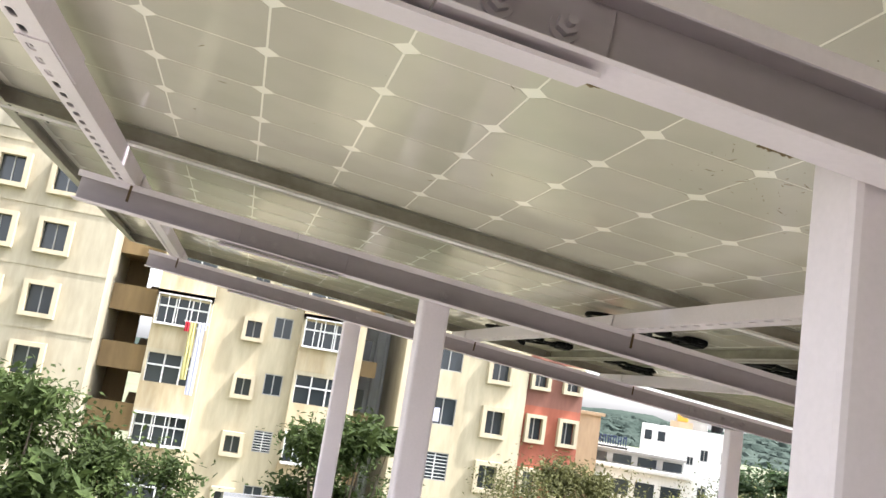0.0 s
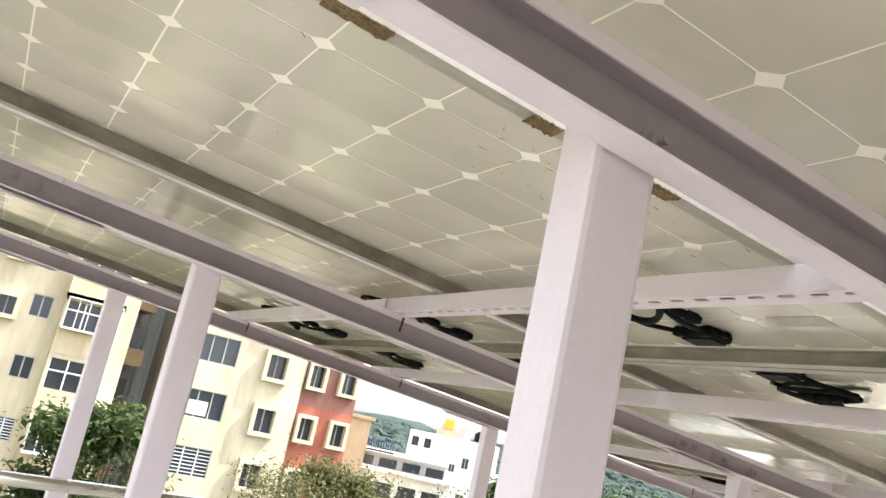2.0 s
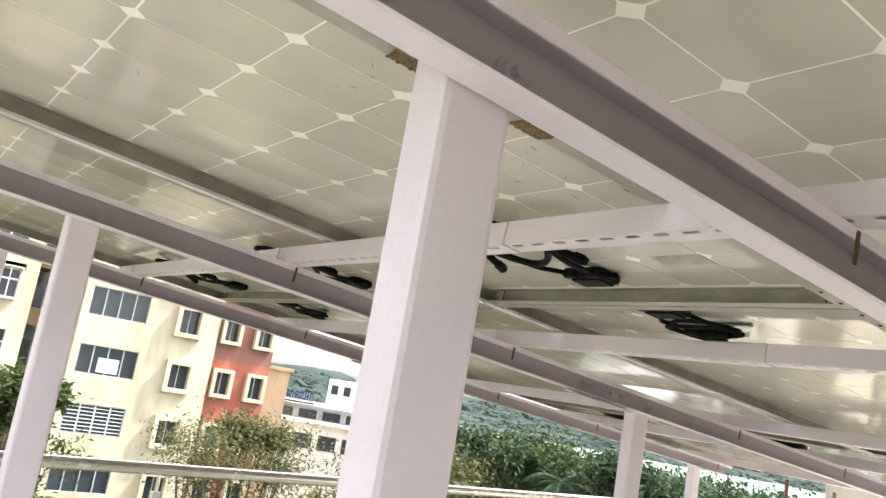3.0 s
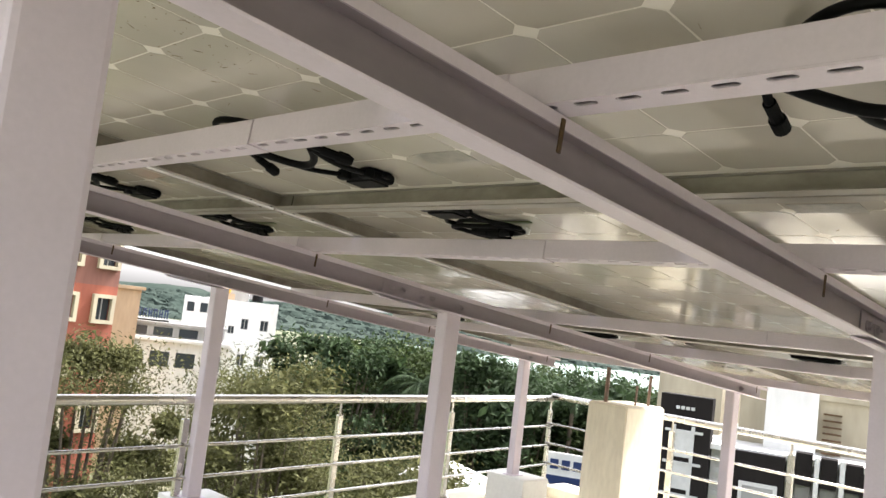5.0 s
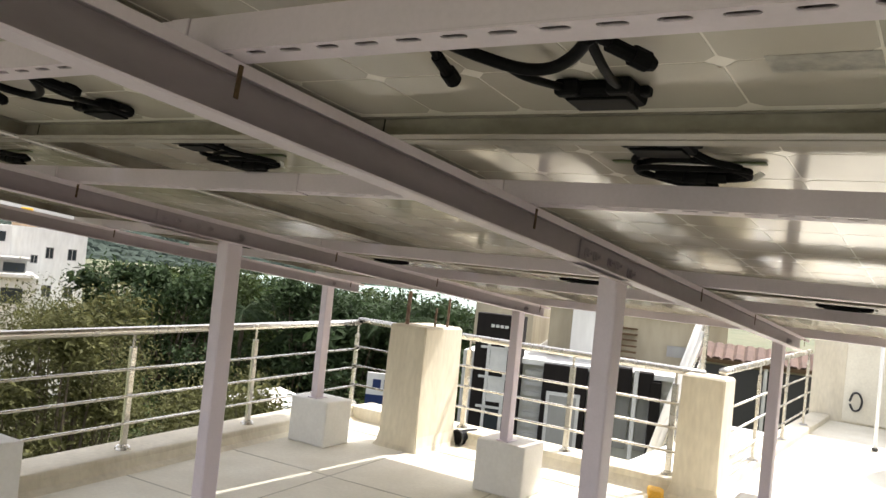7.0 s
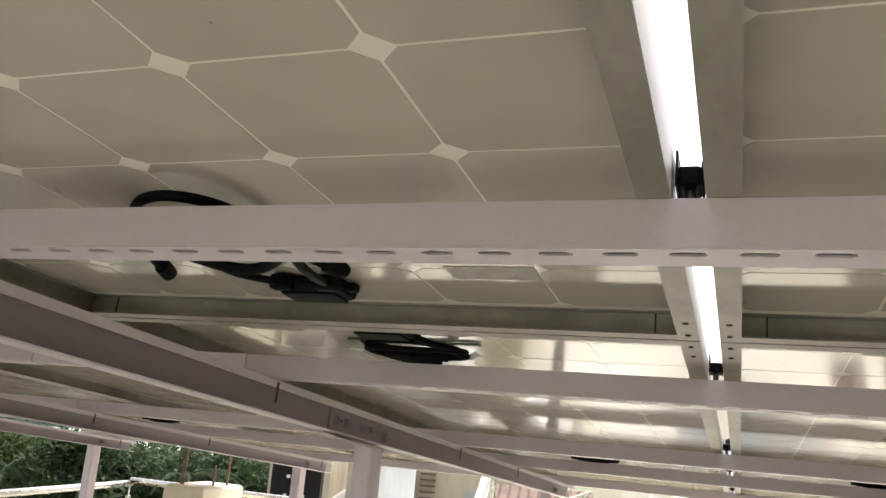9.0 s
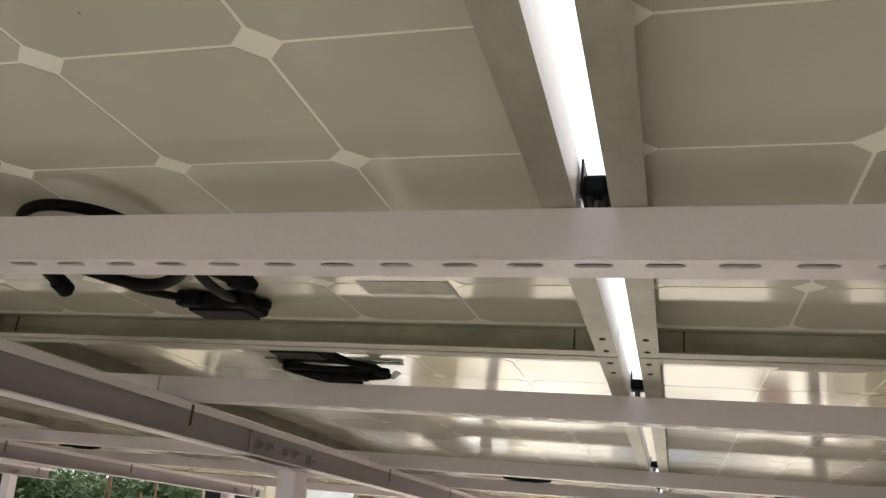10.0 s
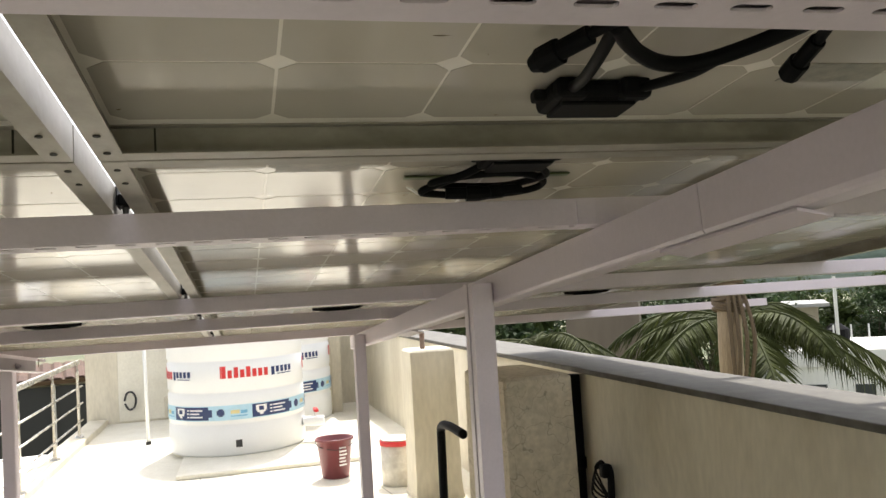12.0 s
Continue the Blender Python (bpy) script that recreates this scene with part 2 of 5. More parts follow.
def solar_panel(end, side):
    p = thing("solar_panel", "solar panel with cream backsheet, grey cells and a dull aluminium frame", "solar panel", "panels of the array")
    sheet = part("backsheet", a_box(-PANEL_L / 2 + 0.003, PANEL_L / 2 - 0.003, -PANEL_W / 2 + 0.003, PANEL_W / 2 - 0.003, 0.0, 0.0045), SHEET, p)
    part("front_glass", a_box(-PANEL_L / 2 + 0.003, PANEL_L / 2 - 0.003, -PANEL_W / 2 + 0.003, PANEL_W / 2 - 0.003, 0.0048, 0.0075), NAVY, p, "dark blue glass front")
    me = cell_mesh()
    for i in range(12):
        for j in range(6):
            c = new("cell", me)
            c.parent = sheet
            c.location = ((i - 5.5) * PITCH, (j - 2.5) * PITCH, 0.0)
    for s in (1, -1):
        r = part("frame_rail", rail_profile(PANEL_L), ALU, p)
        r.matrix_basis = pose(0, -s * PANEL_W / 2, 0, 0, 0, 0 if s > 0 else 180)
        for x in (-0.945, -0.885, 0.885, 0.945):
            part("rivet_hole", a_rod((x, 0.012, -0.0362), (x, 0.012, -0.0345), 0.0036, 8), HOLE, r)
        r = part("frame_rail", rail_profile(PANEL_W - 0.005), ALU, p)
        r.matrix_basis = pose(s * PANEL_L / 2, 0, 0.0004, 0, 0, 90 * s)
        for x in (-0.435, 0.435):
            part("corner_seam", a_box(x - 0.001, x + 0.001, 0.0018, 0.0036, -0.033, -0.002), HOLE, r)
    junction(p, end, side)
    y = -0.26 if end > 0 else 0.25
    x = end * (PANEL_L / 2 - 0.17)
    part("rating_label", a_box(x - 0.025, x + 0.025, y - 0.055, y + 0.055, -0.0012, -0.0006), LABEL, p, "weathered grey paper label")
    return p


WHITE_TAG = material("white_tag", (0.7, 0.7, 0.66), 0.5, scale=20, grain=90, bump=0.05)
HOLE = material("dark_recess", (0.03, 0.027, 0.022), 0.8, scale=30, grain=100, bump=0.05)
TIE = material("green_plastic_strip", (0.10, 0.13, 0.05), 0.4, scale=20, grain=90, bump=0.05)
NAVY = material("navy_cell_glass", (0.010, 0.014, 0.035), 0.08, second=(0.014, 0.018, 0.045), scale=8, grain=90, bump=0.01, amount=0.5)
LABEL = material("weathered_label", (0.42, 0.40, 0.34), 0.35, second=(0.20, 0.19, 0.16), scale=45, grain=140, bump=0.1, amount=0.8)
for r, u in enumerate(ROWS_U):
    for side, cols in ((1, COLS_V[:4]), (-1, COLS_V[4:])):
        first = solar_panel(1 if r == 0 else -1, side)
        first.matrix_basis = SLOPE @ pose(u, cols[0], 0)
        for v in cols[1:]:
            copy_thing(first, SLOPE @ pose(u, v, 0))


def slotted(name, length_from, length_to, label, category, group, m):
    """A strut of C section along y, open at the top, with a row of slots along its floor near the uphill side."""
    p = thing(name, label, category, group, m)
    y0, y1 = length_from, length_to
    # walls and lips
    for x0, x1 in ((-0.0205, -0.0183), (0.0183, 0.0205)):
        part("side_wall", a_box(x0, x1, y0, y1, -0.0385, 0.0, 0.0006, 1), PAINT, p)
    # lips nearly shut the top, their colour darkened so the slots look shaded
    for x0, x1 in ((-0.0183, -0.001), (0.001, 0.0183)):
        part("lip", a_box(x0, x1, y0, y1, -0.002, 0.0), SHADED_PAINT, p, "steel lip in grey darkened for the shade inside the strut")
    # floor with slots 28 x 9 mm every 50 mm
    bm = bmesh.new()
    step, w, sl = 0.05, 0.0048, 0.014
    n = int((y1 - y0) / step)
    z0, z1, xe = -0.0405, -0.0383, 0.0205
    box(bm, -xe, -w - 0.008, y0, y1, z0, z1)
    box(bm, w - 0.008, xe, y0, y1, z0, z1)
    for i in range(n + 1):
        a = y0 + i * step
        b = min(a + step - 2 * sl, y1)
        if b > a:
            box(bm, -w - 0.008, w - 0.008, a, b, z0, z1)
        # rounded slot ends
        for y, d in ((a, -1), (b, 1)):
            for sx in (-1, 1):
                xc, q = -0.008 + sx * w, 0.3 * w
                o = [(xc, y), (xc - sx * w, y), (xc - sx * q, y + d * q), (xc, y + d * w)]
                lo = [bm.verts.new((px, py, z0)) for px, py in o]
                hi = [bm.verts.new((px, py, z1)) for px, py in o]
                bm.faces.new(lo)
                bm.faces.new(hi[::-1])
                for c in (1, 2):
                    bm.faces.new((lo[c], hi[c], hi[c + 1], lo[c + 1]))
    part("slotted_floor", bm, PAINT, p)
    for v in BEAMS:
        if y0 + 0.1 < v < y1 - 0.1:
            part("sleeve", a_box(-0.0235, 0.0235, v + 0.012, v + 0.042, -0.0412, 0.0, 0.001, 1), PAINT, p)
    return p


# struts are laid in two lengths with an overlap
for i, u in enumerate(STRUTS):
    slotted("slotted_strut", -3.0575, 1.56, "lilac-grey painted slotted steel strut carrying the panels", "strut", "struts of the array", SLOPE @ pose(u, 0, -0.0352))
    slotted("slotted_strut", 1.40, 4.02, "lilac-grey painted slotted steel strut carrying the panels", "strut", "struts of the array", SLOPE @ pose(u - 0.003, 0, -0.0375))


def c_beam(v):
    """A rafter: lipped steel channel along x, back at y = v, open towards -y, in spliced lengths."""
    p = thing("rafter", "lilac-grey painted lipped steel channel rafter with bolted splices", "rafter", "rafters of the array", SLOPE)
    t, top, bot, fl, lip = 0.003, -0.0772, -0.142, 0.046, 0.014
    f = v - fl
    o = [(v, top), (f, top), (f, top - lip), (f + t, top - lip), (f + t, top - t), (v - t, top - t), (v - t, bot + t), (f, bot + t), (f, bot + 0.0024), (f + 0.0024, bot), (v - 0.007, bot), (v - 0.002, bot + 0.002), (v, bot + 0.007)]
    cuts = (-1.84, -0.02, 1.98, 3.46) if v < 0 else (-1.84, -1.34, 0.72, 3.46)
    for a, b in zip(cuts, cuts[1:]):
        bm = a_prism(o, "x", a + 0.001, b - 0.001)
        bm.faces.ensure_lookup_table()
        for k in (5, 6, 7, 8):           # inside of the channel: patchy spray, its colour darkened for the recess shade
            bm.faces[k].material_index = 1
        part("channel", bm, [PAINT, SHADED_PAINT], p)
    for c in cuts[1:-1]:
        pl = part("splice_plate", a_box(c - 0.13, c + 0.13, v - t - 0.0045, v - t - 0.0005, top - 0.056, top - 0.006, 0.001, 1), SHADED_PAINT, p)
        for k in (-0.095, -0.045, 0.045, 0.095):
            bolt(pl, c + k, v - t - 0.0045, (top + bot) / 2)
        part("splice_strip", a_prism([(v - 0.003, bot - 0.0005), (v - 0.003, bot - 0.004), (f + 0.001, bot - 0.012), (f + 0.001, bot - 0.0085)], "x", c - 0.17, c + 0.115), PAINT, p)
    for u in POSTS_U[BEAMS.index(v)]:
        bolt(p, u + 0.02, v - t, (top + bot) / 2 - 0.004, 1.25)
    for u in STRUTS:
        hook = part("strut_hook", a_box(u + 0.008, u + 0.014, f - 0.0025, f - 0.0005, top - 0.042, top - 0.004), RUST, p, "rust-brown hook plate")
    return p


def bolt(p, x, y, z, k=1.0):
    bm = rod(bmesh.new(), (x, y, z), (x, y - 0.003 * k, z), 0.012 * k, 16)
    rod(bm, (x, y - 0.003 * k, z), (x, y - 0.009 * k, z), 0.0085 * k, 6)
    rod(bm, (x, y - 0.009 * k, z), (x, y - 0.016 * k, z), 0.004 * k, 8)
    part("bolt", bm, SHADED_PAINT, p)


RUST = material("rusty_steel", (0.10, 0.055, 0.02), 0.8, second=(0.05, 0.03, 0.015), scale=40, grain=200, bump=0.3)
for v in BEAMS:
    c_beam(v)


def floor_to_slope(u, dz=-0.142):
    """World height of the underside of the rafters at u down the slope."""
    return (SLOPE @ Vector((u, 0, dz))).z, (SLOPE @ Vector((u, 0, dz))).x


def post(u, v):
    h, x = floor_to_slope(u, -0.095)
    p = thing("steel_post", "lilac-grey painted steel channel post standing on a white block", "post", "posts of the array", pose(x, v + 0.002, 0))
    wx, wy, t = 0.0355, 0.050, 0.003
    # a lipped channel, closed towards the rafter, with a narrow slot at the far side
    o = [(-wx + 0.007, 0), (wx - 0.007, 0), (wx - 0.002, 0.002), (wx, 0.007), (wx, wy), (0.006, wy), (0.006, wy - t), (wx - t, wy - t), (wx - t, t), (-wx + t, t), (-wx + t, wy - t), (-0.006, wy - t), (-0.006, wy), (-wx, wy), (-wx, 0.007), (-wx + 0.002, 0.002)]
    bm = a_prism(o, "z", 0.304, h)
    part("shaft", bm, PAINT, p)
    part("base_plate", a_box(-0.055, 0.055, -0.02, 0.062, 0.3005, 0.306, 0.001, 1), PAINT, p)
    return p


def block(x, y):
    p = link("concrete_block", a_box(-0.135, 0.135, -0.155, 0.155, 0.0, 0.30, 0.012, 3), WHITEWASH)
    p.matrix_basis = pose(x, y, 0.0, 0, 0, 2)
    return tagged(p, "white-painted concrete footing block on the terrace floor", "footing block", "footings of the array")


for v, row in zip(BEAMS, POSTS_U):
    for u in row:
        post(u, v)
        block((SLOPE @ Vector((u, 0, -0.14))).x + 0.05, v + 0.02)


# mid clamps in the gaps between panel columns
def clamp(u, v):
    p = thing("panel_clamp", "dark metal clamp gripping two panel frames", "clamp", "clamps between the panels", SLOPE @ pose(u, v, 0))
    part("clamp_body", a_box(-0.016, 0.016, -0.009, 0.009, -0.022, -0.006, 0.003, 2), BLACK, p)
    part("clamp_bolt", a_rod((0, 0, -0.040), (0, 0, -0.020), 0.0042, 10), DULL_BOLT, p, "dull steel bolt")
    for y in (-0.0105, 0.0085):
        part("clamp_wing", a_box(-0.018, 0.018, y, y + 0.002, -0.022, 0.006 if y > 0 else -0.004, 0.0006, 1), BLACK, p)
    return p


DULL_BOLT = material("dull_bolt_steel", (0.16, 0.155, 0.15), 0.45, 0.6, scale=60, grain=300, bump=0.05)
GAPS = [(a + b) / 2 for a, b in zip(COLS_V, COLS_V[1:])]
for u in STRUTS:
    for v in GAPS:
        clamp(u, v)

# mud nests and dry debris under the panel frames
MUD = material("dry_mud", (0.20, 0.135, 0.06), 0.95, second=(0.12, 0.075, 0.03), scale=60, grain=260, bump=0.8, amount=0.9)
for x0, x1 in ((-1.205, -1.128), (-0.945, -0.905), (-0.768, -0.718)):
    bm = bmesh.new()
    bmesh.ops.create_grid(bm, x_segments=14, y_segments=5, size=0.5)
    for v in bm.verts:
        fx, fy = v.co.x + 0.5, v.co.y + 0.5
        ragged = 0.006 * noise.noise((fx * 9 + x0 * 40, fy * 5, 1.0))
        v.co = Vector((x0 + (x1 - x0) * fx + ragged, 1.062 + 0.027 * fy + ragged, -0.0362 - 0.004 * abs(noise.noise((fx * 14, fy * 8, x0 * 9)))))
    bmesh.ops.solidify(bm, geom=bm.faces[:], thickness=-0.0015)
    nest = link("mud_nest", bm, MUD)
    nest.matrix_basis = SLOPE
    tagged(nest, "brown crumbling insect mud stuck to the panel frame", "mud nest", "mud on the frames")
rnd1 = random.Random(9)
pts, faces = [], []
for k in range(260):
    u, v = rnd1.uniform(-1.6, 0.6), rnd1.uniform(-0.9, 1.9)
    if rnd1.random() < 0.5:
        u, v = rnd1.gauss(-0.72, 0.12), rnd1.gauss(1.25, 0.10)
    a, ln, wd = rnd1.uniform(0, 6.28), rnd1.choice((0.001, 0.0014, 0.002, 0.003, 0.009)), rnd1.uniform(0.0003, 0.0008)
    d, w = Vector((math.cos(a), math.sin(a), 0)) * ln, Vector((-math.sin(a), math.cos(a), 0)) * wd
    n = len(pts)
    c = Vector((u, v, -0.0008))
    pts += [c - d - w, c + d * 0.9, c - d + w, c - d * 0.2 + Vector((0, 0, -0.0007))]
    faces += [(n, n + 1, n + 3), (n + 1, n + 2, n + 3), (n + 2, n, n + 3)]
me = bpy.data.meshes.new("dirt_specks")
me.from_pydata([tuple(p) for p in pts], [], faces)
me.materials.append(MUD)
specks = new("dirt_specks", me)
specks.matrix_basis = SLOPE
tagged(specks, "scattered dark dirt specks and threads on the panels", "dirt", kind="stuff")

# ---- terrace ----
def slab(name, x0, x1, y0, y1, z0, z1, mat, m=None, bevel=0.0):
    ob = link(name, a_box(x0, x1, y0, y1, z0, z1, bevel), mat)
    if m is not None:
        ob.matrix_basis = m
    return tagged(ob, kind="structure")


def outline_slab(name, pts, z0, z1, mat):
    return tagged(link(name, a_prism(pts, "z", z0, z1), mat), kind="structure")


JOINT = material("mortar_joint", (0.50, 0.47, 0.38), 0.9, scale=5, grain=60, bump=0.2)
RED_PLASTIC = material("maroon_plastic", (0.17, 0.035, 0.04), 0.35, second=(0.12, 0.03, 0.03), scale=12, grain=120, bump=0.05)
WHITE_PLASTIC = material("white_tank_plastic", (0.80, 0.81, 0.80), 0.32, second=(0.72, 0.73, 0.71), scale=3, grain=80, bump=0.03, amount=0.4)
BLUE_PRINT = material("navy_print", (0.02, 0.04, 0.13), 0.35, scale=20, grain=100, bump=0.02)
PALE_PRINT = material("pale_blue_print", (0.45, 0.68, 0.80), 0.35, scale=20, grain=100, bump=0.02)
YELLOW_PRINT = material("pale_yellow_print", (0.72, 0.62, 0.30), 0.4, scale=20, grain=100, bump=0.02)
SKY_PRINT = material("sky_blue_print", (0.16, 0.42, 0.62), 0.4, scale=20, grain=100, bump=0.02)
RED_PRINT = material("red_print", (0.62, 0.03, 0.03), 0.35, scale=20, grain=100, bump=0.02)
WHITE_PRINT = material("white_print", (0.8, 0.8, 0.8), 0.4, scale=20, grain=100, bump=0.02)
GRANITE = material("dark_granite_coping", (0.15, 0.143, 0.125), 0.65, second=(0.06, 0.056, 0.048), scale=14, grain=180, bump=0.03, amount=0.7, spec=0.15, rough_var=0.12)
DARKMETAL = material("dark_metal", (0.03, 0.03, 0.03), 0.5, scale=20, grain=100, bump=0.1)
WOOD = material("weathered_pole_wood", (0.42, 0.33, 0.22), 0.85, second=(0.25, 0.18, 0.11), scale=3, grain=40, bump=0.5, amount=0.7, stretch=(6, 6, 0.5))
ROPE = material("old_rope", (0.14, 0.10, 0.06), 0.95, scale=30, grain=160, bump=0.6)


def cracked(mat):
    """Adds fine dark cracks to a plaster."""
    t = mat.node_tree
    N, L = t.nodes, t.links
    b = N["Principled BSDF"]
    src = b.inputs["Base Color"].links[0].from_socket
    tc = N.new("ShaderNodeTexCoord")
    wob = N.new("ShaderNodeTexNoise")
    wob.inputs["Scale"].default_value = 6
    add = N.new("ShaderNodeMix")
    add.data_type = "VECTOR"
    add.inputs["Factor"].default_value = 0.3
    L.new(tc.outputs["Object"], wob.inputs["Vector"])
    L.new(tc.outputs["Object"], add.inputs["A"])
    L.new(wob.outputs["Color"], add.inputs["B"])
    v = N.new("ShaderNodeTexVoronoi")
    v.feature = "DISTANCE_TO_EDGE"
    v.inputs["Scale"].default_value = 9
    L.new(add.outputs["Result"], v.inputs["Vector"])
    r = N.new("ShaderNodeMapRange")
    r.inputs["From Min"].default_value, r.inputs["From Max"].default_value = 0.0, 0.012
    r.inputs["To Min"].default_value, r.inputs["To Max"].default_value = 0.55, 1.0
    L.new(v.outputs["Distance"], r.inputs["Value"])
    m = N.new("ShaderNodeMix")
    m.data_type, m.blend_type = "RGBA", "MULTIPLY"
    m.inputs["Factor"].default_value = 1.0
    L.new(src, m.inputs["A"])
    L.new(r.outputs[0], m.inputs["B"])
    L.new(m.outputs["Result"], b.inputs["Base Color"])
    return mat


CRACKED = cracked(material("cracked_plaster", (0.60, 0.53, 0.40), 0.85, second=(0.40, 0.34, 0.24), scale=3, grain=40, bump=0.3, amount=0.6))

# floor: one slab over the main terrace and the wing with the tank; screed bays on top
outline_slab("floor", [(-3.2, -2.0), (9.3, -1.75), (9.3, 1.62), (4.30, 1.46), (4.30, 4.36), (-3.2, 3.42)], -0.30, 0.0, FLOOR)
bays = thing("floor_joints", "", "", kind="structure")
for k, (x0, y0, x1, y1) in enumerate(((-1.2, 2.75, 3.9, 3.30), (-1.2, 1.9, 3.9, 2.45), (-1.2, 1.0, 3.9, 1.55), (1.9, 0.2, 1.7, 3.9), (2.75, 0.2, 2.55, 3.95), (3.6, 0.2, 3.35, 3.2), (0.9, 0.2, 0.72, 3.75), (4.4, -1.0, 9.0, -0.4), (4.4, 0.1, 9.0, 0.7))):
    d = Vector((x1 - x0, y1 - y0, 0))
    w = Vector((-d.y, d.x, 0)).normalized() * 0.004
    a, b = Vector((x0, y0, 0)), Vector((x1, y1, 0))
    part("joint", a_prism([(a + w).to_2d(), (b + w).to_2d(), (b - w).to_2d(), (a - w).to_2d()], "z", 0.0, 0.0012), JOINT, bays)

LEFT = pose(1.79, 3.97, 0, 0, 0, 7.6)    # along the side kerb
slab("kerb_side", -4.9, 2.36, -0.10, 0.16, -0.28, 0.092, PLASTER, LEFT, 0.012)
slab("kerb_front", 4.02, 4.30, 1.42, 4.20, -0.28, 0.098, PLASTER, None, 0.012)
slab("kerb_wing", 4.30, 9.0, 1.40, 1.60, -0.28, 0.06, PLASTER, pose(0, 0, 0), 0.012)
# coving between floor and kerb
tagged(link("kerb_coving", a_prism([(-0.101, 0.001), (-0.16, 0.001), (-0.12, 0.02), (-0.101, 0.06)], "x", -4.9, 2.3), PLASTER), kind="structure").matrix_basis = LEFT
tagged(link("kerb_coving", a_prism([(4.019, 0.001), (3.95, 0.001), (3.99, 0.02), (4.019, 0.06)], "y", 1.6, 3.1), PLASTER), kind="structure")


def pillar(x0, x1, y0, y1, h, mat, label, flare=0.03, turn=0.0):
    bm = bmesh.new()
    cx, cy = (x0 + x1) / 2, (y0 + y1) / 2
    hx, hy = (x1 - x0) / 2, (y1 - y0) / 2
    rings = []
    for z, g in ((0.0, flare * 2), (0.03, flare), (0.10, 0.006), (h * 0.55, 0.002), (h - 0.012, 0.0), (h, -0.012)):
        rings.append([bm.verts.new((sx * (hx + g), sy * (hy + g), z)) for sx, sy in ((-1, -1), (1, -1), (1, 1), (-1, 1))])
    for a, b in zip(rings, rings[1:]):
        for k in range(4):
            bm.faces.new((a[k], a[(k + 1) % 4], b[(k + 1) % 4], b[k]))
    bm.faces.new(rings[-1])
    es = [e for e in bm.edges if abs(e.verts[0].co.z - e.verts[1].co.z) > 0.01]
    bmesh.ops.bevel(bm, geom=es, offset=0.008, segments=2, affect="EDGES")
    ob = link("pillar", bm, mat)
    ob.matrix_basis = pose(cx, cy, 0, 0, 0, turn)
    return tagged(ob, label, "pillar")


corner = pillar(3.50, 3.97, 3.20, 3.50, 0.84, PLASTER, "stained cream plaster stub pillar with rusty rebar on top", 0.018)
pillar(3.97, 4.22, 1.34, 1.60, 0.765, PLASTER, "cream plaster stub pillar at the end of the railing")
pillar(4.14, 4.44, -1.40, -1.12, 0.93, PLASTER, "cream plaster stub pillar beside the parapet wall", 0.01)
pillar(2.30, 2.82, -1.42, -1.12, 0.93, CRACKED, "cracked plaster pillar against the parapet wall", 0.0, 3)

REBAR = material("rusty_rebar", (0.16, 0.08, 0.05), 0.8, second=(0.30, 0.26, 0.22), scale=20, grain=160, bump=0.4)
for x, y, h, r in ((3.58, 3.42, 0.23, 0.014), (3.72, 3.28, 0.13, 0.008), (3.82, 3.24, 0.20, 0.008), (3.91, 3.30, 0.20, 0.008)):
    tagged(link("rebar", a_rod((x, y, 0.82), (x + 0.006, y, 0.84 + h), r, 8), REBAR), "rusty reinforcing bar standing out of the pillar top", "rebar", "bars of the pillar")
tagged(link("rebar", a_rod((4.28, -1.23, 0.92), (4.285, -1.23, 1.04), 0.016, 8), REBAR), "rusty bar end standing out of the pillar top", "rebar")

# drain pipe through the front kerb
drain = thing("drain_pipe", "black plastic drain pipe end in the kerb", "drain pipe", m=pose(3.97, 3.155, 0.055))
bm = bmesh.new()
tube(bm, [(0.055 * math.cos(a * 0.5236), 0.0, 0.055 * math.sin(a * 0.5236)) for a in range(12)], 0.007, 6, True)
part("rim", bm, DARKMETAL, drain).matrix_basis = pose(0, 0, 0, 0, 0, 75)
part("bore", a_rod((0.002, 0, 0), (0.20, -0.03, 0), 0.052, 16), BLACK, drain)


# ---- steel railings ----
def railing(name, m, posts, x0, x1, h, base, label, ends=(0, 0)):
    """A railing along x: tube on top, three rails, square posts with a thin neck and a round foot."""
    p = thing(name, label, "railing", "steel railings", m)
    part("handrail", tube(bmesh.new(), [(x0, 0, h - 0.022), ((x0 + x1) / 2, 0, h - 0.022), (x1, 0, h - 0.022)], 0.024, 14), STEEL, p, smooth=True)
    for k in (0.20, 0.42, 0.64):
        z = base + (h - base) * (k + 0.02)
        part("rail", a_rod((x0, -0.03, z), (x1, -0.03, z), 0.0085, 10), STEEL, p, smooth=True)
    for x in posts:
        bm = a_box(x - 0.019, x + 0.019, -0.012, 0.012, base + 0.01, h - 0.11, 0.003, 1)
        q = part("baluster", bm, STEEL, p)
        part("neck", a_rod((x, 0, h - 0.112), (x, 0, h - 0.035), 0.008, 8), STEEL, q)
        part("foot", rod(rod(bmesh.new(), (x, 0, base), (x, 0, base + 0.014), 0.045, 18, 0.040), (x, 0, base + 0.014), (x, 0, base + 0.022), 0.03, 18), STEEL, q)
    return p


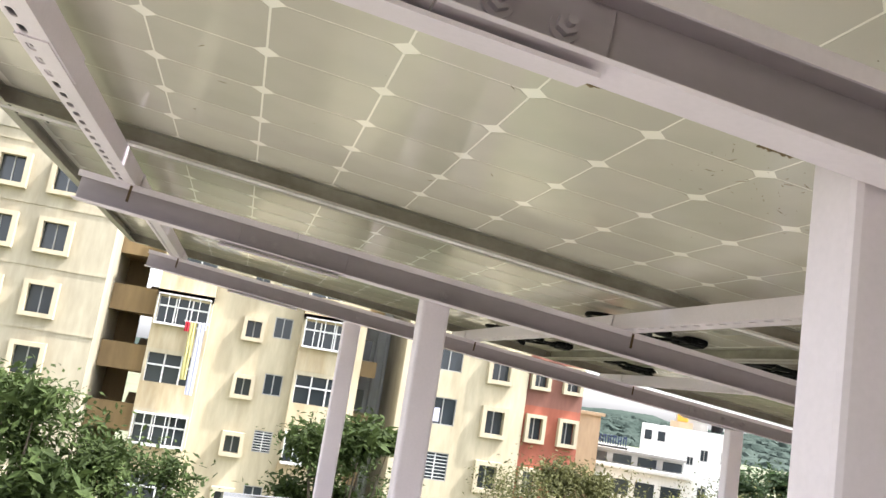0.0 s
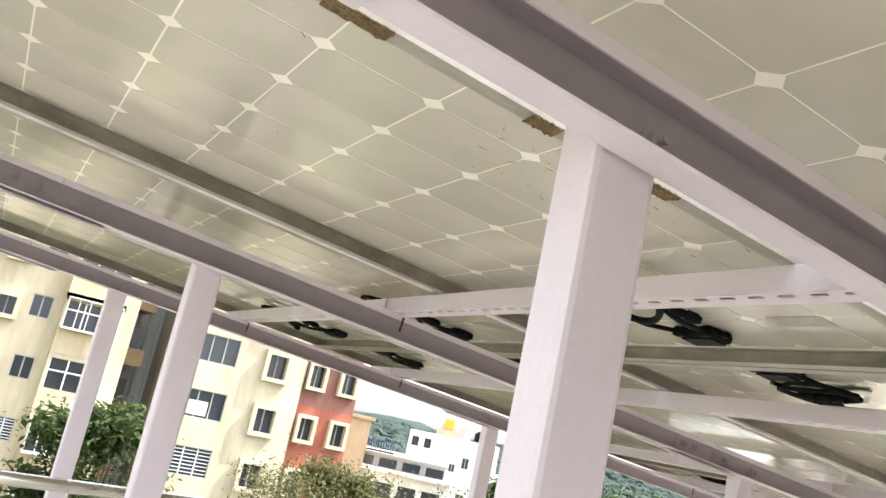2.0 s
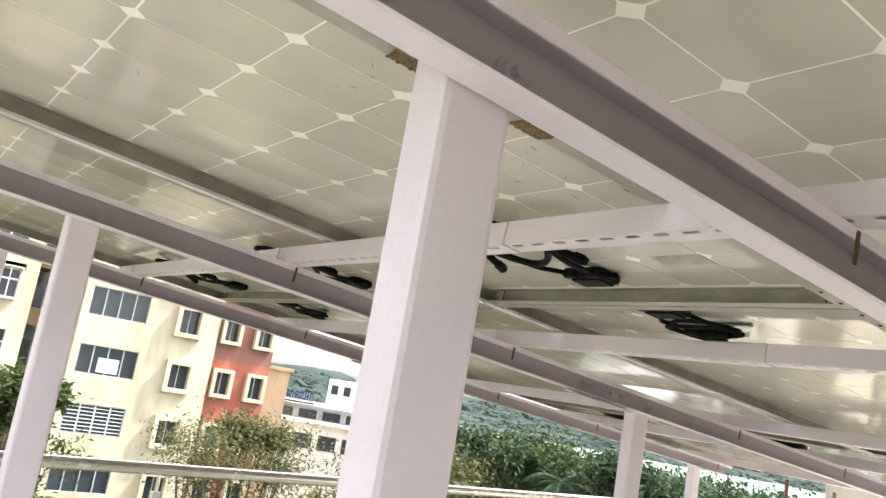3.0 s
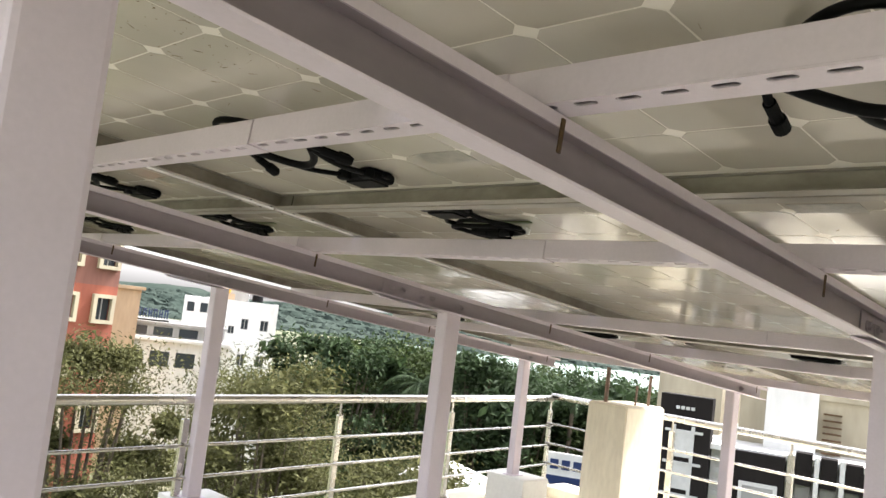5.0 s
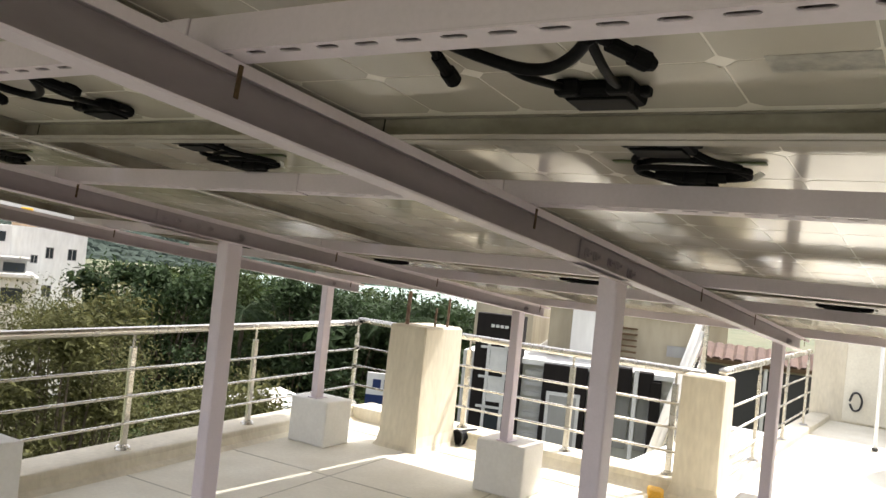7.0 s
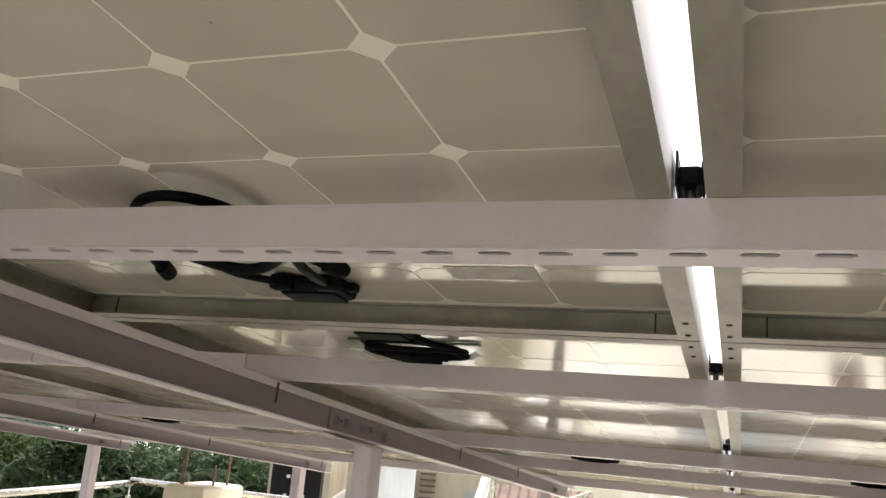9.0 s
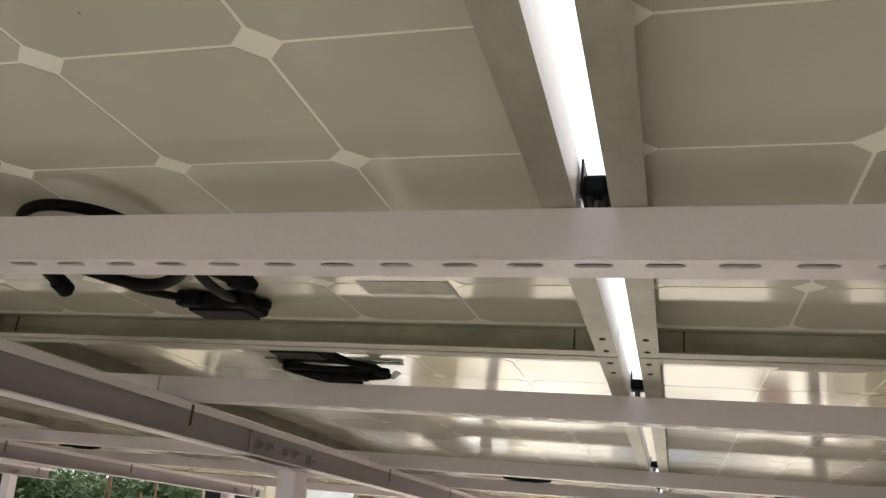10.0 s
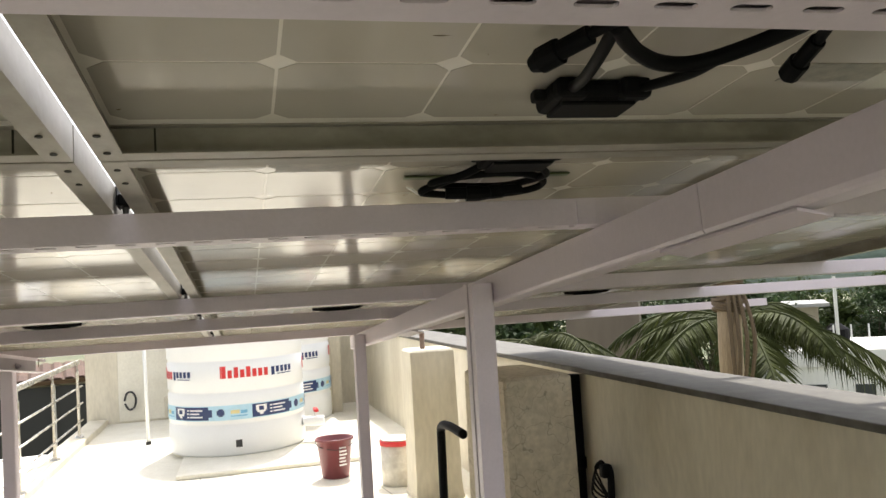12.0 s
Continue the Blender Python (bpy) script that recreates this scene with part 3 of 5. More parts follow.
railing("side_railing", LEFT, (-3.15, -2.05, -1.02, 0.0, 1.06, 2.36), -3.2, 2.37, 0.765, 0.092, "stainless steel railing with three rails on the side kerb")
FRONT = pose(4.14, 4.285, 0, 0, 0, -90)
railing("front_railing", FRONT, (1.06, 1.89, 2.60), 0.0, 2.78, 0.785, 0.098, "stainless steel railing with three rails on the front kerb")
railing("wing_railing", pose(4.2, 1.42, 0, 0, 0, 1), (0.12, 1.21, 2.43, 3.6), 0.0, 3.65, 0.81, 0.06, "stainless steel railing beside the tank terrace")
stair = thing("stair_railing", "sloping stainless steel railing of the stair below", "railing", "steel railings")
for k, r in ((0.0, 0.042), (-0.2, 0.030), (-0.38, 0.010), (-0.56, 0.010), (-0.74, 0.010)):
    part("handrail" if k == 0 else "rail", a_rod((7.55, 2.50 + k * 0.1, 0.98 + k * 0.55), (7.45, 2.95 + k * 0.1, -0.75 + k * 0.55), r, 10), WHITEWASH if k > -0.3 else STEEL, stair, smooth=True)
part("baluster", a_box(7.53, 7.57, 2.42, 2.46, -0.9, 0.98), STEEL, stair)
# terrace of the floor below, beside the wing
slab("lower_floor", 4.6, 9.2, 1.62, 4.6, -1.5, -1.15, FLOOR)
slab("lower_ledge", 5.0, 8.9, 1.62, 2.55, -0.6, -0.25, WHITEWASH)

# ---- parapet wall and the tank wing ----
WALL = pose(1.63, -1.69, 0, 0, 0, 1.8)   # the coping's inner edge
slab("wall_parapet", -4.6, 8.2, -0.33, -0.025, -0.3, 0.872, PLASTER, WALL)
slab("coping", -4.6, 8.2, -0.36, 0.0, 0.872, 0.897, GRANITE, WALL, 0.004)
slab("wall_back", 9.0, 9.2, -1.75, 1.62, -0.3, 2.3, PLASTER)
niche = thing("service_niche", "shallow grey recess with a meter box low on the wall", "recess", m=pose(8.985, 0.95, 0))
part("recess_panel", a_box(-0.006, 0.012, -0.48, 0.33, 0.02, 1.4, 0.004, 1), FLOOR, niche)
part("meter_box", a_box(-0.06, -0.006, -0.42, -0.16, 0.04, 0.26, 0.006, 1), PLASTER, niche)
part("hose", tube(bmesh.new(), [(-0.05, 0.2 + 0.06 * math.cos(a), 0.25 + 0.1 * math.sin(a)) for a in (0, 1, 2, 3, 4, 5, 6)], 0.012, 6), DARKMETAL, niche)
slab("wall_right_pier", 8.3, 8.5, -1.15, -0.9, 0.0, 2.3, PLASTER)
pole = thing("stand_pipe", "white plastic pipe standing on the tank terrace", "pipe", m=pose(7.35, 0.80, 0))
part("pipe", a_rod((0, 0, 0.0), (0, 0.01, 1.3), 0.016, 12), WHITE_PLASTIC, pole, smooth=True)
part("cap", a_rod((0, 0, 0.0), (0, 0, 0.03), 0.026, 12), DARKMETAL, pole)
pole2 = thing("stand_pipe", "cream plastic pipe standing against the wall", "pipe", m=pose(8.2, -0.98, 0))
part("pipe", a_rod((0, 0, 0.0), (0, 0, 2.2), 0.055, 14), PLASTER, pole2, smooth=True)
# round plinth of the tanks
slab("plinth", 5.55, 8.9, -1.0, 0.42, 0.0, 0.035, FLOOR, None, 0.01)


def lathe(bm, profile, n=48):
    rings = [[bm.verts.new((r * math.cos(6.28318 * k / n), r * math.sin(6.28318 * k / n), z)) for k in range(n)] for r, z in profile]
    for a, b in zip(rings, rings[1:]):
        for k in range(n):
            bm.faces.new((a[k], a[(k + 1) % n], b[(k + 1) % n], b[k]))
    bm.faces.new(rings[-1])
    bm.faces.new(rings[0][::-1])
    return bm


def curved_patch(bm, r, a0, a1, z0, z1, thick=0.002, slant=0.0):
    """A thin plate bent round the z axis between two bearings in degrees."""
    n = max(2, int(abs(a1 - a0) / 2.5) + 1)
    cols = []
    for i in range(n + 1):
        a = radians(a0 + (a1 - a0) * i / n)
        cols.append([bm.verts.new(((r + d) * math.cos(a), (r + d) * math.sin(a), z + slant * i / n)) for d in (0, thick) for z in (z0, z1)])
    for c, d in zip(cols, cols[1:]):
        bm.faces.new((c[2], d[2], d[3], c[3]))
        bm.faces.new((c[0], c[1], d[1], d[0]))
        bm.faces.new((c[1], c[3], d[3], d[1]))
        bm.faces.new((c[0], d[0], d[2], c[2]))
    bm.faces.new((cols[0][0], cols[0][2], cols[0][3], cols[0][1]))
    bm.faces.new((cols[-1][0], cols[-1][1], cols[-1][3], cols[-1][2]))
    return bm


def tank(x, y, r, label, face):
    """face: the bearing, in degrees, at which the printing is centred."""
    p = thing("water_tank", label, "water tank", "water tanks", pose(x, y, 0.035))
    prof = [(r * 0.985, 0.0), (r, 0.02), (r, 0.24), (r * 0.985, 0.25), (r * 0.985, 0.27), (r, 0.28), (r, 0.50), (r * 0.985, 0.51), (r * 0.985, 0.53), (r, 0.54), (r, 0.76), (r * 0.985, 0.77), (r * 0.985, 0.79), (r, 0.80), (r, 1.02), (r * 0.98, 1.04), (r * 0.9, 1.12), (r * 0.5, 1.26), (r * 0.24, 1.31), (r * 0.24, 1.36)]
    part("tank_body", lathe(bmesh.new(), prof, 64), WHITE_PLASTIC, p, smooth=True)
    part("lid", lathe(bmesh.new(), [(r * 0.27, 1.36), (r * 0.27, 1.40), (r * 0.22, 1.42)], 32), BLACK, p, smooth=True)
    band = part("printed_band", curved_patch(bmesh.new(), r + 0.0005, face - 95, face + 95, 0.295, 0.415), PALE_PRINT, p)
    for c in (-114, -44, 26, 96):
        part("navy_label", curved_patch(bmesh.new(), r + 0.003, face + c - 18, face + c + 17, 0.302, 0.408), BLUE_PRINT, band)
        part("label_tip", curved_patch(bmesh.new(), r + 0.003, face + c + 17, face + c + 20, 0.325, 0.385), BLUE_PRINT, band)
        for k in range(3):
            for a0, a1 in ((-3, -1), (0, 12 - 3 * (k % 2))):
                part("print_bar", curved_patch(bmesh.new(), r + 0.0052, face + c + a0, face + c + a1, 0.322 + 0.027 * k, 0.334 + 0.027 * k, 0.0012), WHITE_PRINT, band)
        for a0, a1, z0, z1 in ((-15, -6, 0.352, 0.398), (-14, -7, 0.336, 0.352), (-12, -9, 0.318, 0.336)):
            part("shield", curved_patch(bmesh.new(), r + 0.0052, face + c + a0, face + c + a1, z0, z1, 0.0012), WHITE_PRINT, band)
        part("shield_mark", curved_patch(bmesh.new(), r + 0.0066, face + c - 12.5, face + c - 8.5, 0.352, 0.385, 0.0010), BLUE_PRINT, band)
        for a0, a1, z0, z1 in ((24, 30, 0.338, 0.376), (25.3, 28.7, 0.326, 0.388)):
            part("seal", curved_patch(bmesh.new(), r + 0.003 + 0.0006 * (z0 > 0.33), face + c + a0, face + c + a1, z0, z1), BLUE_PRINT, band)
        part("pale_word_bar", curved_patch(bmesh.new(), r + 0.003, face + c + 35, face + c + 42, 0.345, 0.375), YELLOW_PRINT, band)
        part("pale_word_bar", curved_patch(bmesh.new(), r + 0.003, face + c + 43, face + c + 48, 0.345, 0.370), SKY_PRINT, band)
        part("pale_word_bar", curved_patch(bmesh.new(), r + 0.003, face + c + 35, face + c + 48, 0.322, 0.330), SKY_PRINT, band)
    for c in (-105, -15, 75):
        mark = part("brand_mark", curved_patch(bmesh.new(), r + 0.0005, face + c - 1.2, face + c - 0.2, 0.635, 0.735), RED_PRINT, p)
        for k in range(8):
            part("mark_bar", curved_patch(bmesh.new(), r + 0.0005, face + c + 4.9 * k, face + c + 4.9 * k + 3.4, 0.635, 0.735 if k == 0 else 0.722 if k in (2, 4) else 0.70), RED_PRINT, mark)
        for k in range(5):
            part("mark_bar", curved_patch(bmesh.new(), r + 0.0005, face + c + 41 + 4.6 * k, face + c + 44 + 4.6 * k, 0.630 if k == 0 else 0.65, 0.70), BLUE_PRINT, mark)
        part("mark_bar", curved_patch(bmesh.new(), r + 0.0005, face + c + 47, face + c + 62, 0.632, 0.639), BLUE_PRINT, mark)
    part("makers_plate", curved_patch(bmesh.new(), r + 0.0005, face - 6, face - 1, 0.07, 0.13), DARKMETAL, p)
    return p


big = tank(6.70, -0.035, 0.585, "white plastic water tank with red and blue printing", 184)
tank(8.05, -0.40, 0.60, "white plastic water tank standing behind the first one", 180)
valve = part("outlet", a_rod((-0.20, -0.56, 0.17), (-0.24, -0.74, 0.17), 0.045, 16), WHITE_PLASTIC, big)
part("valve_body", a_rod((-0.20, -0.67, 0.17), (-0.20, -0.67, 0.25), 0.02, 10), WHITE_PLASTIC, valve)
part("valve_handle", a_box(-0.28, -0.13, -0.69, -0.65, 0.25, 0.275, 0.006, 1), RED_PRINT, valve, "red valve handle")


def bucket(x, y):
    p = thing("bucket", "maroon plastic bucket with worn white printing", "bucket", m=pose(x, y, 0.0) @ Matrix.Diagonal((0.80, 0.80, 0.93, 1)))
    prof = [(0.115, 0.0), (0.122, 0.01), (0.158, 0.285), (0.172, 0.287), (0.174, 0.30), (0.168, 0.304), (0.152, 0.30), (0.112, 0.012)]
    part("pail", lathe(bmesh.new(), prof, 40), RED_PLASTIC, p, smooth=True)
    for k in range(6):
        z = 0.10 + 0.026 * k
        r = 0.122 + (0.036 * (z - 0.01) / 0.275) + 0.0012
        part("print_bar", curved_patch(bmesh.new(), r, 190, 222 - 4 * (k % 3), z, z + 0.013, 0.0016), WHITE_PRINT, p)
    part("handle", tube(bmesh.new(), [(0.0, 0.172, 0.29), (-0.06, 0.16, 0.26), (-0.10, 0.11, 0.24), (-0.178, 0.0, 0.23), (-0.10, -0.11, 0.24), (-0.06, -0.16, 0.26), (0, -0.172, 0.29)], 0.003, 6), DARKMETAL, p)
    return p


bucket(5.10, -0.715)
CAN = material("worn_paint_can", (0.70, 0.67, 0.59), 0.5, 0.0, second=(0.42, 0.38, 0.30), scale=14, grain=80, bump=0.1, amount=0.7)
can = thing("paint_can", "worn white paint drum with a red rim", "paint drum", m=pose(4.68, -1.11, 0.0))
part("drum", lathe(bmesh.new(), [(0.12, 0.0), (0.125, 0.01), (0.125, 0.10), (0.129, 0.11), (0.125, 0.12), (0.127, 0.30), (0.119, 0.30), (0.117, 0.02)], 36), CAN, can, smooth=True)
part("red_band", lathe(bmesh.new(), [(0.1272, 0.268), (0.1312, 0.270), (0.1312, 0.300), (0.122, 0.302)], 36), RED_PRINT, can, smooth=True)
part("lid", lathe(bmesh.new(), [(0.123, 0.302), (0.124, 0.309), (0.112, 0.311), (0.108, 0.307)], 36), CAN, can, "scuffed pale lid", smooth=True)
# yellow scrap at the pillar's foot
YELLOW = material("yellow_rag", (0.75, 0.42, 0.05), 0.8, scale=20, grain=90, bump=0.3)
bm = a_box(-0.07, 0.07, -0.05, 0.05, 0.0, 0.06, 0.02, 2)
for v in bm.verts:
    v.co += Vector(noise.noise_vector(v.co * 20)) * 0.012
    v.co.z = max(v.co.z, 0.0)
rag = link("yellow_rag", bm, YELLOW)
rag.matrix_basis = pose(3.86, 1.66, 0.0, 0, 0, 20)
tagged(rag, "crumpled yellow rag on the floor by the pillar", "rag")

# cables on the parapet wall and between the pillars
cab = thing("wall_cable", "bundle of black cables clipped to the parapet wall", "cable")
def on_wall(x, z, off=0.02):
    return (WALL @ Vector((x, -0.025 + off, 0))).to_2d().to_3d() + Vector((0, 0, z))
part("conduit", tube(bmesh.new(), [on_wall(0.88, -0.0), on_wall(0.88, 0.25), on_wall(0.87, 0.44), on_wall(0.89, 0.47)], 0.016, 10), BLACK, cab, smooth=True)
for k in range(5):
    part("cord", tube(bmesh.new(), [on_wall(0.88, 0.46, 0.025), on_wall(0.91 + 0.015 * k, 0.50 - 0.012 * k, 0.04), on_wall(0.96 + 0.012 * k, 0.46 - 0.03 * k, 0.05), on_wall(0.93, 0.40 - 0.02 * k, 0.04), on_wall(0.89, 0.35, 0.03)], 0.005, 6), BLACK, cab, smooth=True)
part("cord_knot", a_box(*[c for p in zip(on_wall(0.86, 0.43, 0.01), on_wall(0.91, 0.49, 0.06)) for c in p], 0.012), BLACK, cab)
hose = thing("black_pipe", "bent black plastic pipe beside the cracked pillar", "pipe")
part("pipe", tube(bmesh.new(), [(2.86, -1.10, 0.62), (3.02, -1.07, 0.64), (3.14, -1.06, 0.62), (3.16, -1.06, 0.54), (3.18, -1.06, 0.2), (3.18, -1.06, 0.0)], 0.022, 10), BLACK, hose, smooth=True)

# no real pipe: a black rod added for the shadowed gap by the pillar
gap_shade = thing("downpipe", "black upright rod standing for the shade in the gap beside the cracked pillar", "pipe", m=pose(2.80, -1.63, 0.0))
part("pipe", a_rod((0, 0, 0.0), (0.004, 0, 0.862), 0.046, 14), BLACK, gap_shade, smooth=True)
part("rod_ring", a_rod((0, 0, 0.42), (0, 0, 0.47), 0.051, 14), BLACK, gap_shade, smooth=True)

# wooden pole with a rope, outside the parapet
wp = thing("wooden_pole", "weathered wooden pole bound with old rope", "pole", m=pose(2.95, -2.62, 0, 0, 1, 0))
bm = bmesh.new()
tube(bm, [(0.010 * math.sin(k), 0.010 * math.cos(1.7 * k), -6 + 0.31 * k) for k in range(25)], 0.062, 14)
part("pole_shaft", bm, WOOD, wp)
for k in range(7):
    part("rope_turn", tube(bmesh.new(), [(0.074 * math.cos(a), 0.074 * math.sin(a), 1.10 + 0.028 * k + 0.02 * math.sin(a + k)) for a in (0, 0.9, 1.8, 2.7, 3.6, 4.5, 5.4)], 0.013, 6, True), ROPE, wp)
for k in range(4):
    part("rope_end", tube(bmesh.new(), [(-0.08, 0.05 - 0.03 * k, 1.2), (-0.10 - 0.02 * k, 0.06 - 0.03 * k, 0.9), (-0.10 + 0.02 * k, 0.05, 0.6 - 0.08 * k), (-0.09 + 0.03 * k, 0.02, 0.42)], 0.011, 6), ROPE, wp)

# ---- ground, water and hills ----
GROUND = material("ground_earth", (0.16, 0.15, 0.09), 0.95, second=(0.07, 0.10, 0.04), scale=0.05, grain=0.9, bump=0.3, amount=0.8)
WATER = material("green_lake", (0.30, 0.42, 0.34), 0.25, second=(0.24, 0.36, 0.30), scale=0.01, grain=0.2, bump=0.05, amount=0.5)
# greyed blue-green: the haze of the distance is put into the forest colour
FOREST = material("hill_forest", (0.060, 0.076, 0.064), 0.95, second=(0.026, 0.038, 0.032), scale=0.012, grain=0.12, bump=0.5, amount=0.9, bump_size=2.0, spec=0.0)
GZ = -13.0
bm = bmesh.new()
box(bm, -4000, 4000, -4000, 4000, GZ - 2, GZ)
tagged(link("ground", bm, GROUND), kind="structure")
bm = a_prism([(r * math.cos(radians(a)), r * math.sin(radians(a))) for r, a in ((228, 26), (236, 33), (240, 40), (262, 47), (330, 48.5), (420, 48), (440, 36), (430, 27))], "z", GZ + 0.02, GZ + 0.1)
tagged(link("water", bm, WATER), kind="structure")


def hill(name, az0, az1, dist, height, depth, seed, n=90):
    """A wooded ridge, one uneven sheet."""
    bm = bmesh.new()
    rows = []
    for j in range(9):
        row = []
        s = j / 8
        for i in range(n + 1):
            a = radians(az0 + (az1 - az0) * i / n)
            edge = min(1.0, 6 * min(i, n - i) / n)
            r = dist + depth * s
            hgt = height * math.sin(s * math.pi * 0.62) * edge
            hgt *= 0.75 + 0.5 * noise.noise((a * 7 + seed, 0.3 * s, seed)) + 0.10 * noise.noise((a * 90, s * 4, seed))
            row.append(bm.verts.new((r * math.cos(a), r * math.sin(a), GZ - 0.5 + hgt)))
        rows.append(row)
    for a, b in zip(rows, rows[1:]):
        for i in range(n):
            bm.faces.new((a[i], a[i + 1], b[i + 1], b[i]))
    ob = link(name, bm, FOREST, True)
    return tagged(ob, kind="structure")


hill("hill_far", 16, 110, 425, 21, 400, 3.1)
hill("hill_right", -75, -5, 420, 24, 250, 8.4)
hill("hill_front", -10, 40, 600, 16, 250, 5.7)

# tree crowns along the wooded ridges
rnd3 = random.Random(31)
crown = bmesh.new()
bmesh.ops.create_icosphere(crown, subdivisions=2, radius=1.0)
crown_v = [v.co.copy() for v in crown.verts]
crown_f = [tuple(v.index for v in f.verts) for f in crown.faces]
crown.free()
pts, faces = [], []
for az0, az1, count in ((30, 78, 1100), (-60, -12, 600)):
    for k in range(count):
        a, q = radians(rnd3.uniform(az0, az1)), rnd3.random()
        r = 425 + 190 * q
        c = Vector((r * math.cos(a), r * math.sin(a), GZ - 0.5 + 21 * math.sin(0.62 * math.pi * 190 * q / 400) * (0.75 + 0.4 * noise.noise((a * 7 + 3.1, 0.1, 3.1)))))
        size, n = rnd3.uniform(2.2, 6.0), len(pts)
        for v in crown_v:
            g = size * (1 + 0.55 * noise.noise(v * 1.7 + Vector((k, 0, 0))))
            pts.append(tuple(c + Vector((v.x * g, v.y * g, v.z * g * 0.7 - size * 0.25))))
        faces += [tuple(n + i for i in f) for f in crown_f]
me = bpy.data.meshes.new("hill_woods")
me.from_pydata(pts, [], faces)
me.materials.append(FOREST)
tagged(new("hill_woods", me), "hazy blue-green woods along the far ridge", "woods", kind="stuff")


# ---- plants ----
def leaf_material(name, light, dark, rough=0.7):
    m = material(name, light, rough, second=dark, scale=1.6, grain=9, bump=0.1, amount=0.75, island=0.35, spec=0.15)
    b = m.node_tree.nodes["Principled BSDF"]
    N, L = m.node_tree.nodes, m.node_tree.links
    thin = N.new("ShaderNodeBsdfTranslucent")
    L.new(b.inputs["Base Color"].links[0].from_socket, thin.inputs["Color"])
    mix = N.new("ShaderNodeMixShader")
    mix.inputs[0].default_value = 0.3
    L.new(b.outputs[0], mix.inputs[1])
    L.new(thin.outputs[0], mix.inputs[2])
    L.new(mix.outputs[0], N["Material Output"].inputs["Surface"])
    return m


LEAF_MID = leaf_material("leaf_mid_green", (0.062, 0.086, 0.026), (0.026, 0.042, 0.012))
LEAF_OLIVE = leaf_material("leaf_olive", (0.124, 0.122, 0.047), (0.056, 0.063, 0.023))
LEAF_DARK = leaf_material("leaf_dark_green", (0.050, 0.078, 0.033), (0.020, 0.036, 0.015))
LEAF_PALM = leaf_material("palm_leaf", (0.070, 0.080, 0.024), (0.034, 0.045, 0.014))
BARK = material("bark", (0.13, 0.10, 0.07), 0.95, second=(0.06, 0.05, 0.035), scale=3, grain=30, bump=0.5, amount=0.8)


def tree(x, y, top, spread, label, mat, leaves=5000, leaf=0.13, seed=1, base=GZ, low=0.35, clump=26, tall=None):
    """Tapered trunk, limbs, and a crown of leaves in uneven clumps."""
    rnd = random.Random(seed)
    p = thing("tree", label, "tree", m=pose(x, y, base))
    h = top - base
    c0 = h * low
    bm = bmesh.new()
    rod(bm, (0, 0, -0.3), (0.1, 0.05, c0), 0.02 * h + 0.06, 10, 0.014 * h + 0.05)
    tips = []
    for k in range(clump):
        a = rnd.uniform(0, 6.283)
        s = rnd.uniform(0.0, 1.0)
        zc = c0 + (h - c0) * (0.10 + 0.84 * s)
        rr = spread * (0.30 + 0.72 * math.sin(math.pi * (0.16 + 0.72 * s))) * rnd.uniform(0.25, 1.0)
        tip = Vector((rr * math.cos(a), rr * math.sin(a), zc))
        tips.append((tip, rnd.uniform(0.55, 1.1)))
        st = Vector((0.05, 0.03, c0 * rnd.uniform(0.75, 1.0) + (zc - c0) * 0.35))
        mid = st.lerp(tip, 0.5) + Vector((0, 0, -0.06 * h * rnd.random()))
        rod(bm, st, mid, 0.012 * h * 0.5 + 0.02, 6, 0.007 * h * 0.5 + 0.012)
        rod(bm, mid, tip, 0.007 * h * 0.5 + 0.012, 5, 0.006)
    part("trunk", bm, BARK, p)
    pts, faces = [], []
    for i in range(leaves):
        tip, k = tips[i % len(tips)]
        g = Vector((rnd.gauss(0, 1), rnd.gauss(0, 1), rnd.gauss(0, 0.75)))
        deep = i % 4 == 0            # larger leaves inside each clump close the crown
        c = tip + g * (spread * (0.13 if deep else 0.19) * k)
        if c.z > h * 1.04:
            c.z = h * 1.04 - rnd.random() * 0.3
        d = Vector((rnd.gauss(0, 1), rnd.gauss(0, 1), rnd.gauss(-0.2, 0.7))).normalized()
        w = d.cross(Vector((rnd.gauss(0, 0.5), rnd.gauss(0, 0.5), 1))).normalized()
        up = d.cross(w)
        s = leaf * rnd.uniform(0.6, 1.35) * (2.1 if deep else 1.0)
        n = len(pts)
        pts += [c - d * s, c + w * s * 0.42 - up * 0.12 * s, c + d * s, c - w * s * 0.42 - up * 0.12 * s]
        faces += [(n, n + 1, n + 2), (n, n + 2, n + 3)]
    me = bpy.data.meshes.new("crown")
    me.from_pydata([tuple(v) for v in pts], [], faces)
    me.materials.append(mat)
    cr = new("crown", me)
    cr.parent = p
    return p


# beside the house: the near olive-green tree mass and its neighbours
tree(6.2, 11.6, 0.55, 2.0, "olive-green tree with fine drooping leaves beside the terrace", LEAF_OLIVE, 68000, 0.032, 11, GZ, 0.30, 70)
tree(5.0, 15.4, 0.85, 1.9, "olive-green feathery tree in front of the yellow flats", LEAF_OLIVE, 46000, 0.040, 12, GZ, 0.42, 60)
tree(8.4, 10.4, -0.65, 2.1, "olive-green tree with fine leaves beside the railing", LEAF_OLIVE, 64000, 0.032, 13, GZ, 0.28, 70)
tree(7.6, 13.6, 0.25, 1.7, "light green feathery tree beyond the railing", LEAF_OLIVE, 40000, 0.038, 14, GZ, 0.40, 50)
tree(3.0, 10.8, -1.3, 2.0, "dark bushy tree below the railing", LEAF_MID, 26000, 0.045, 15, GZ, 0.35, 50)
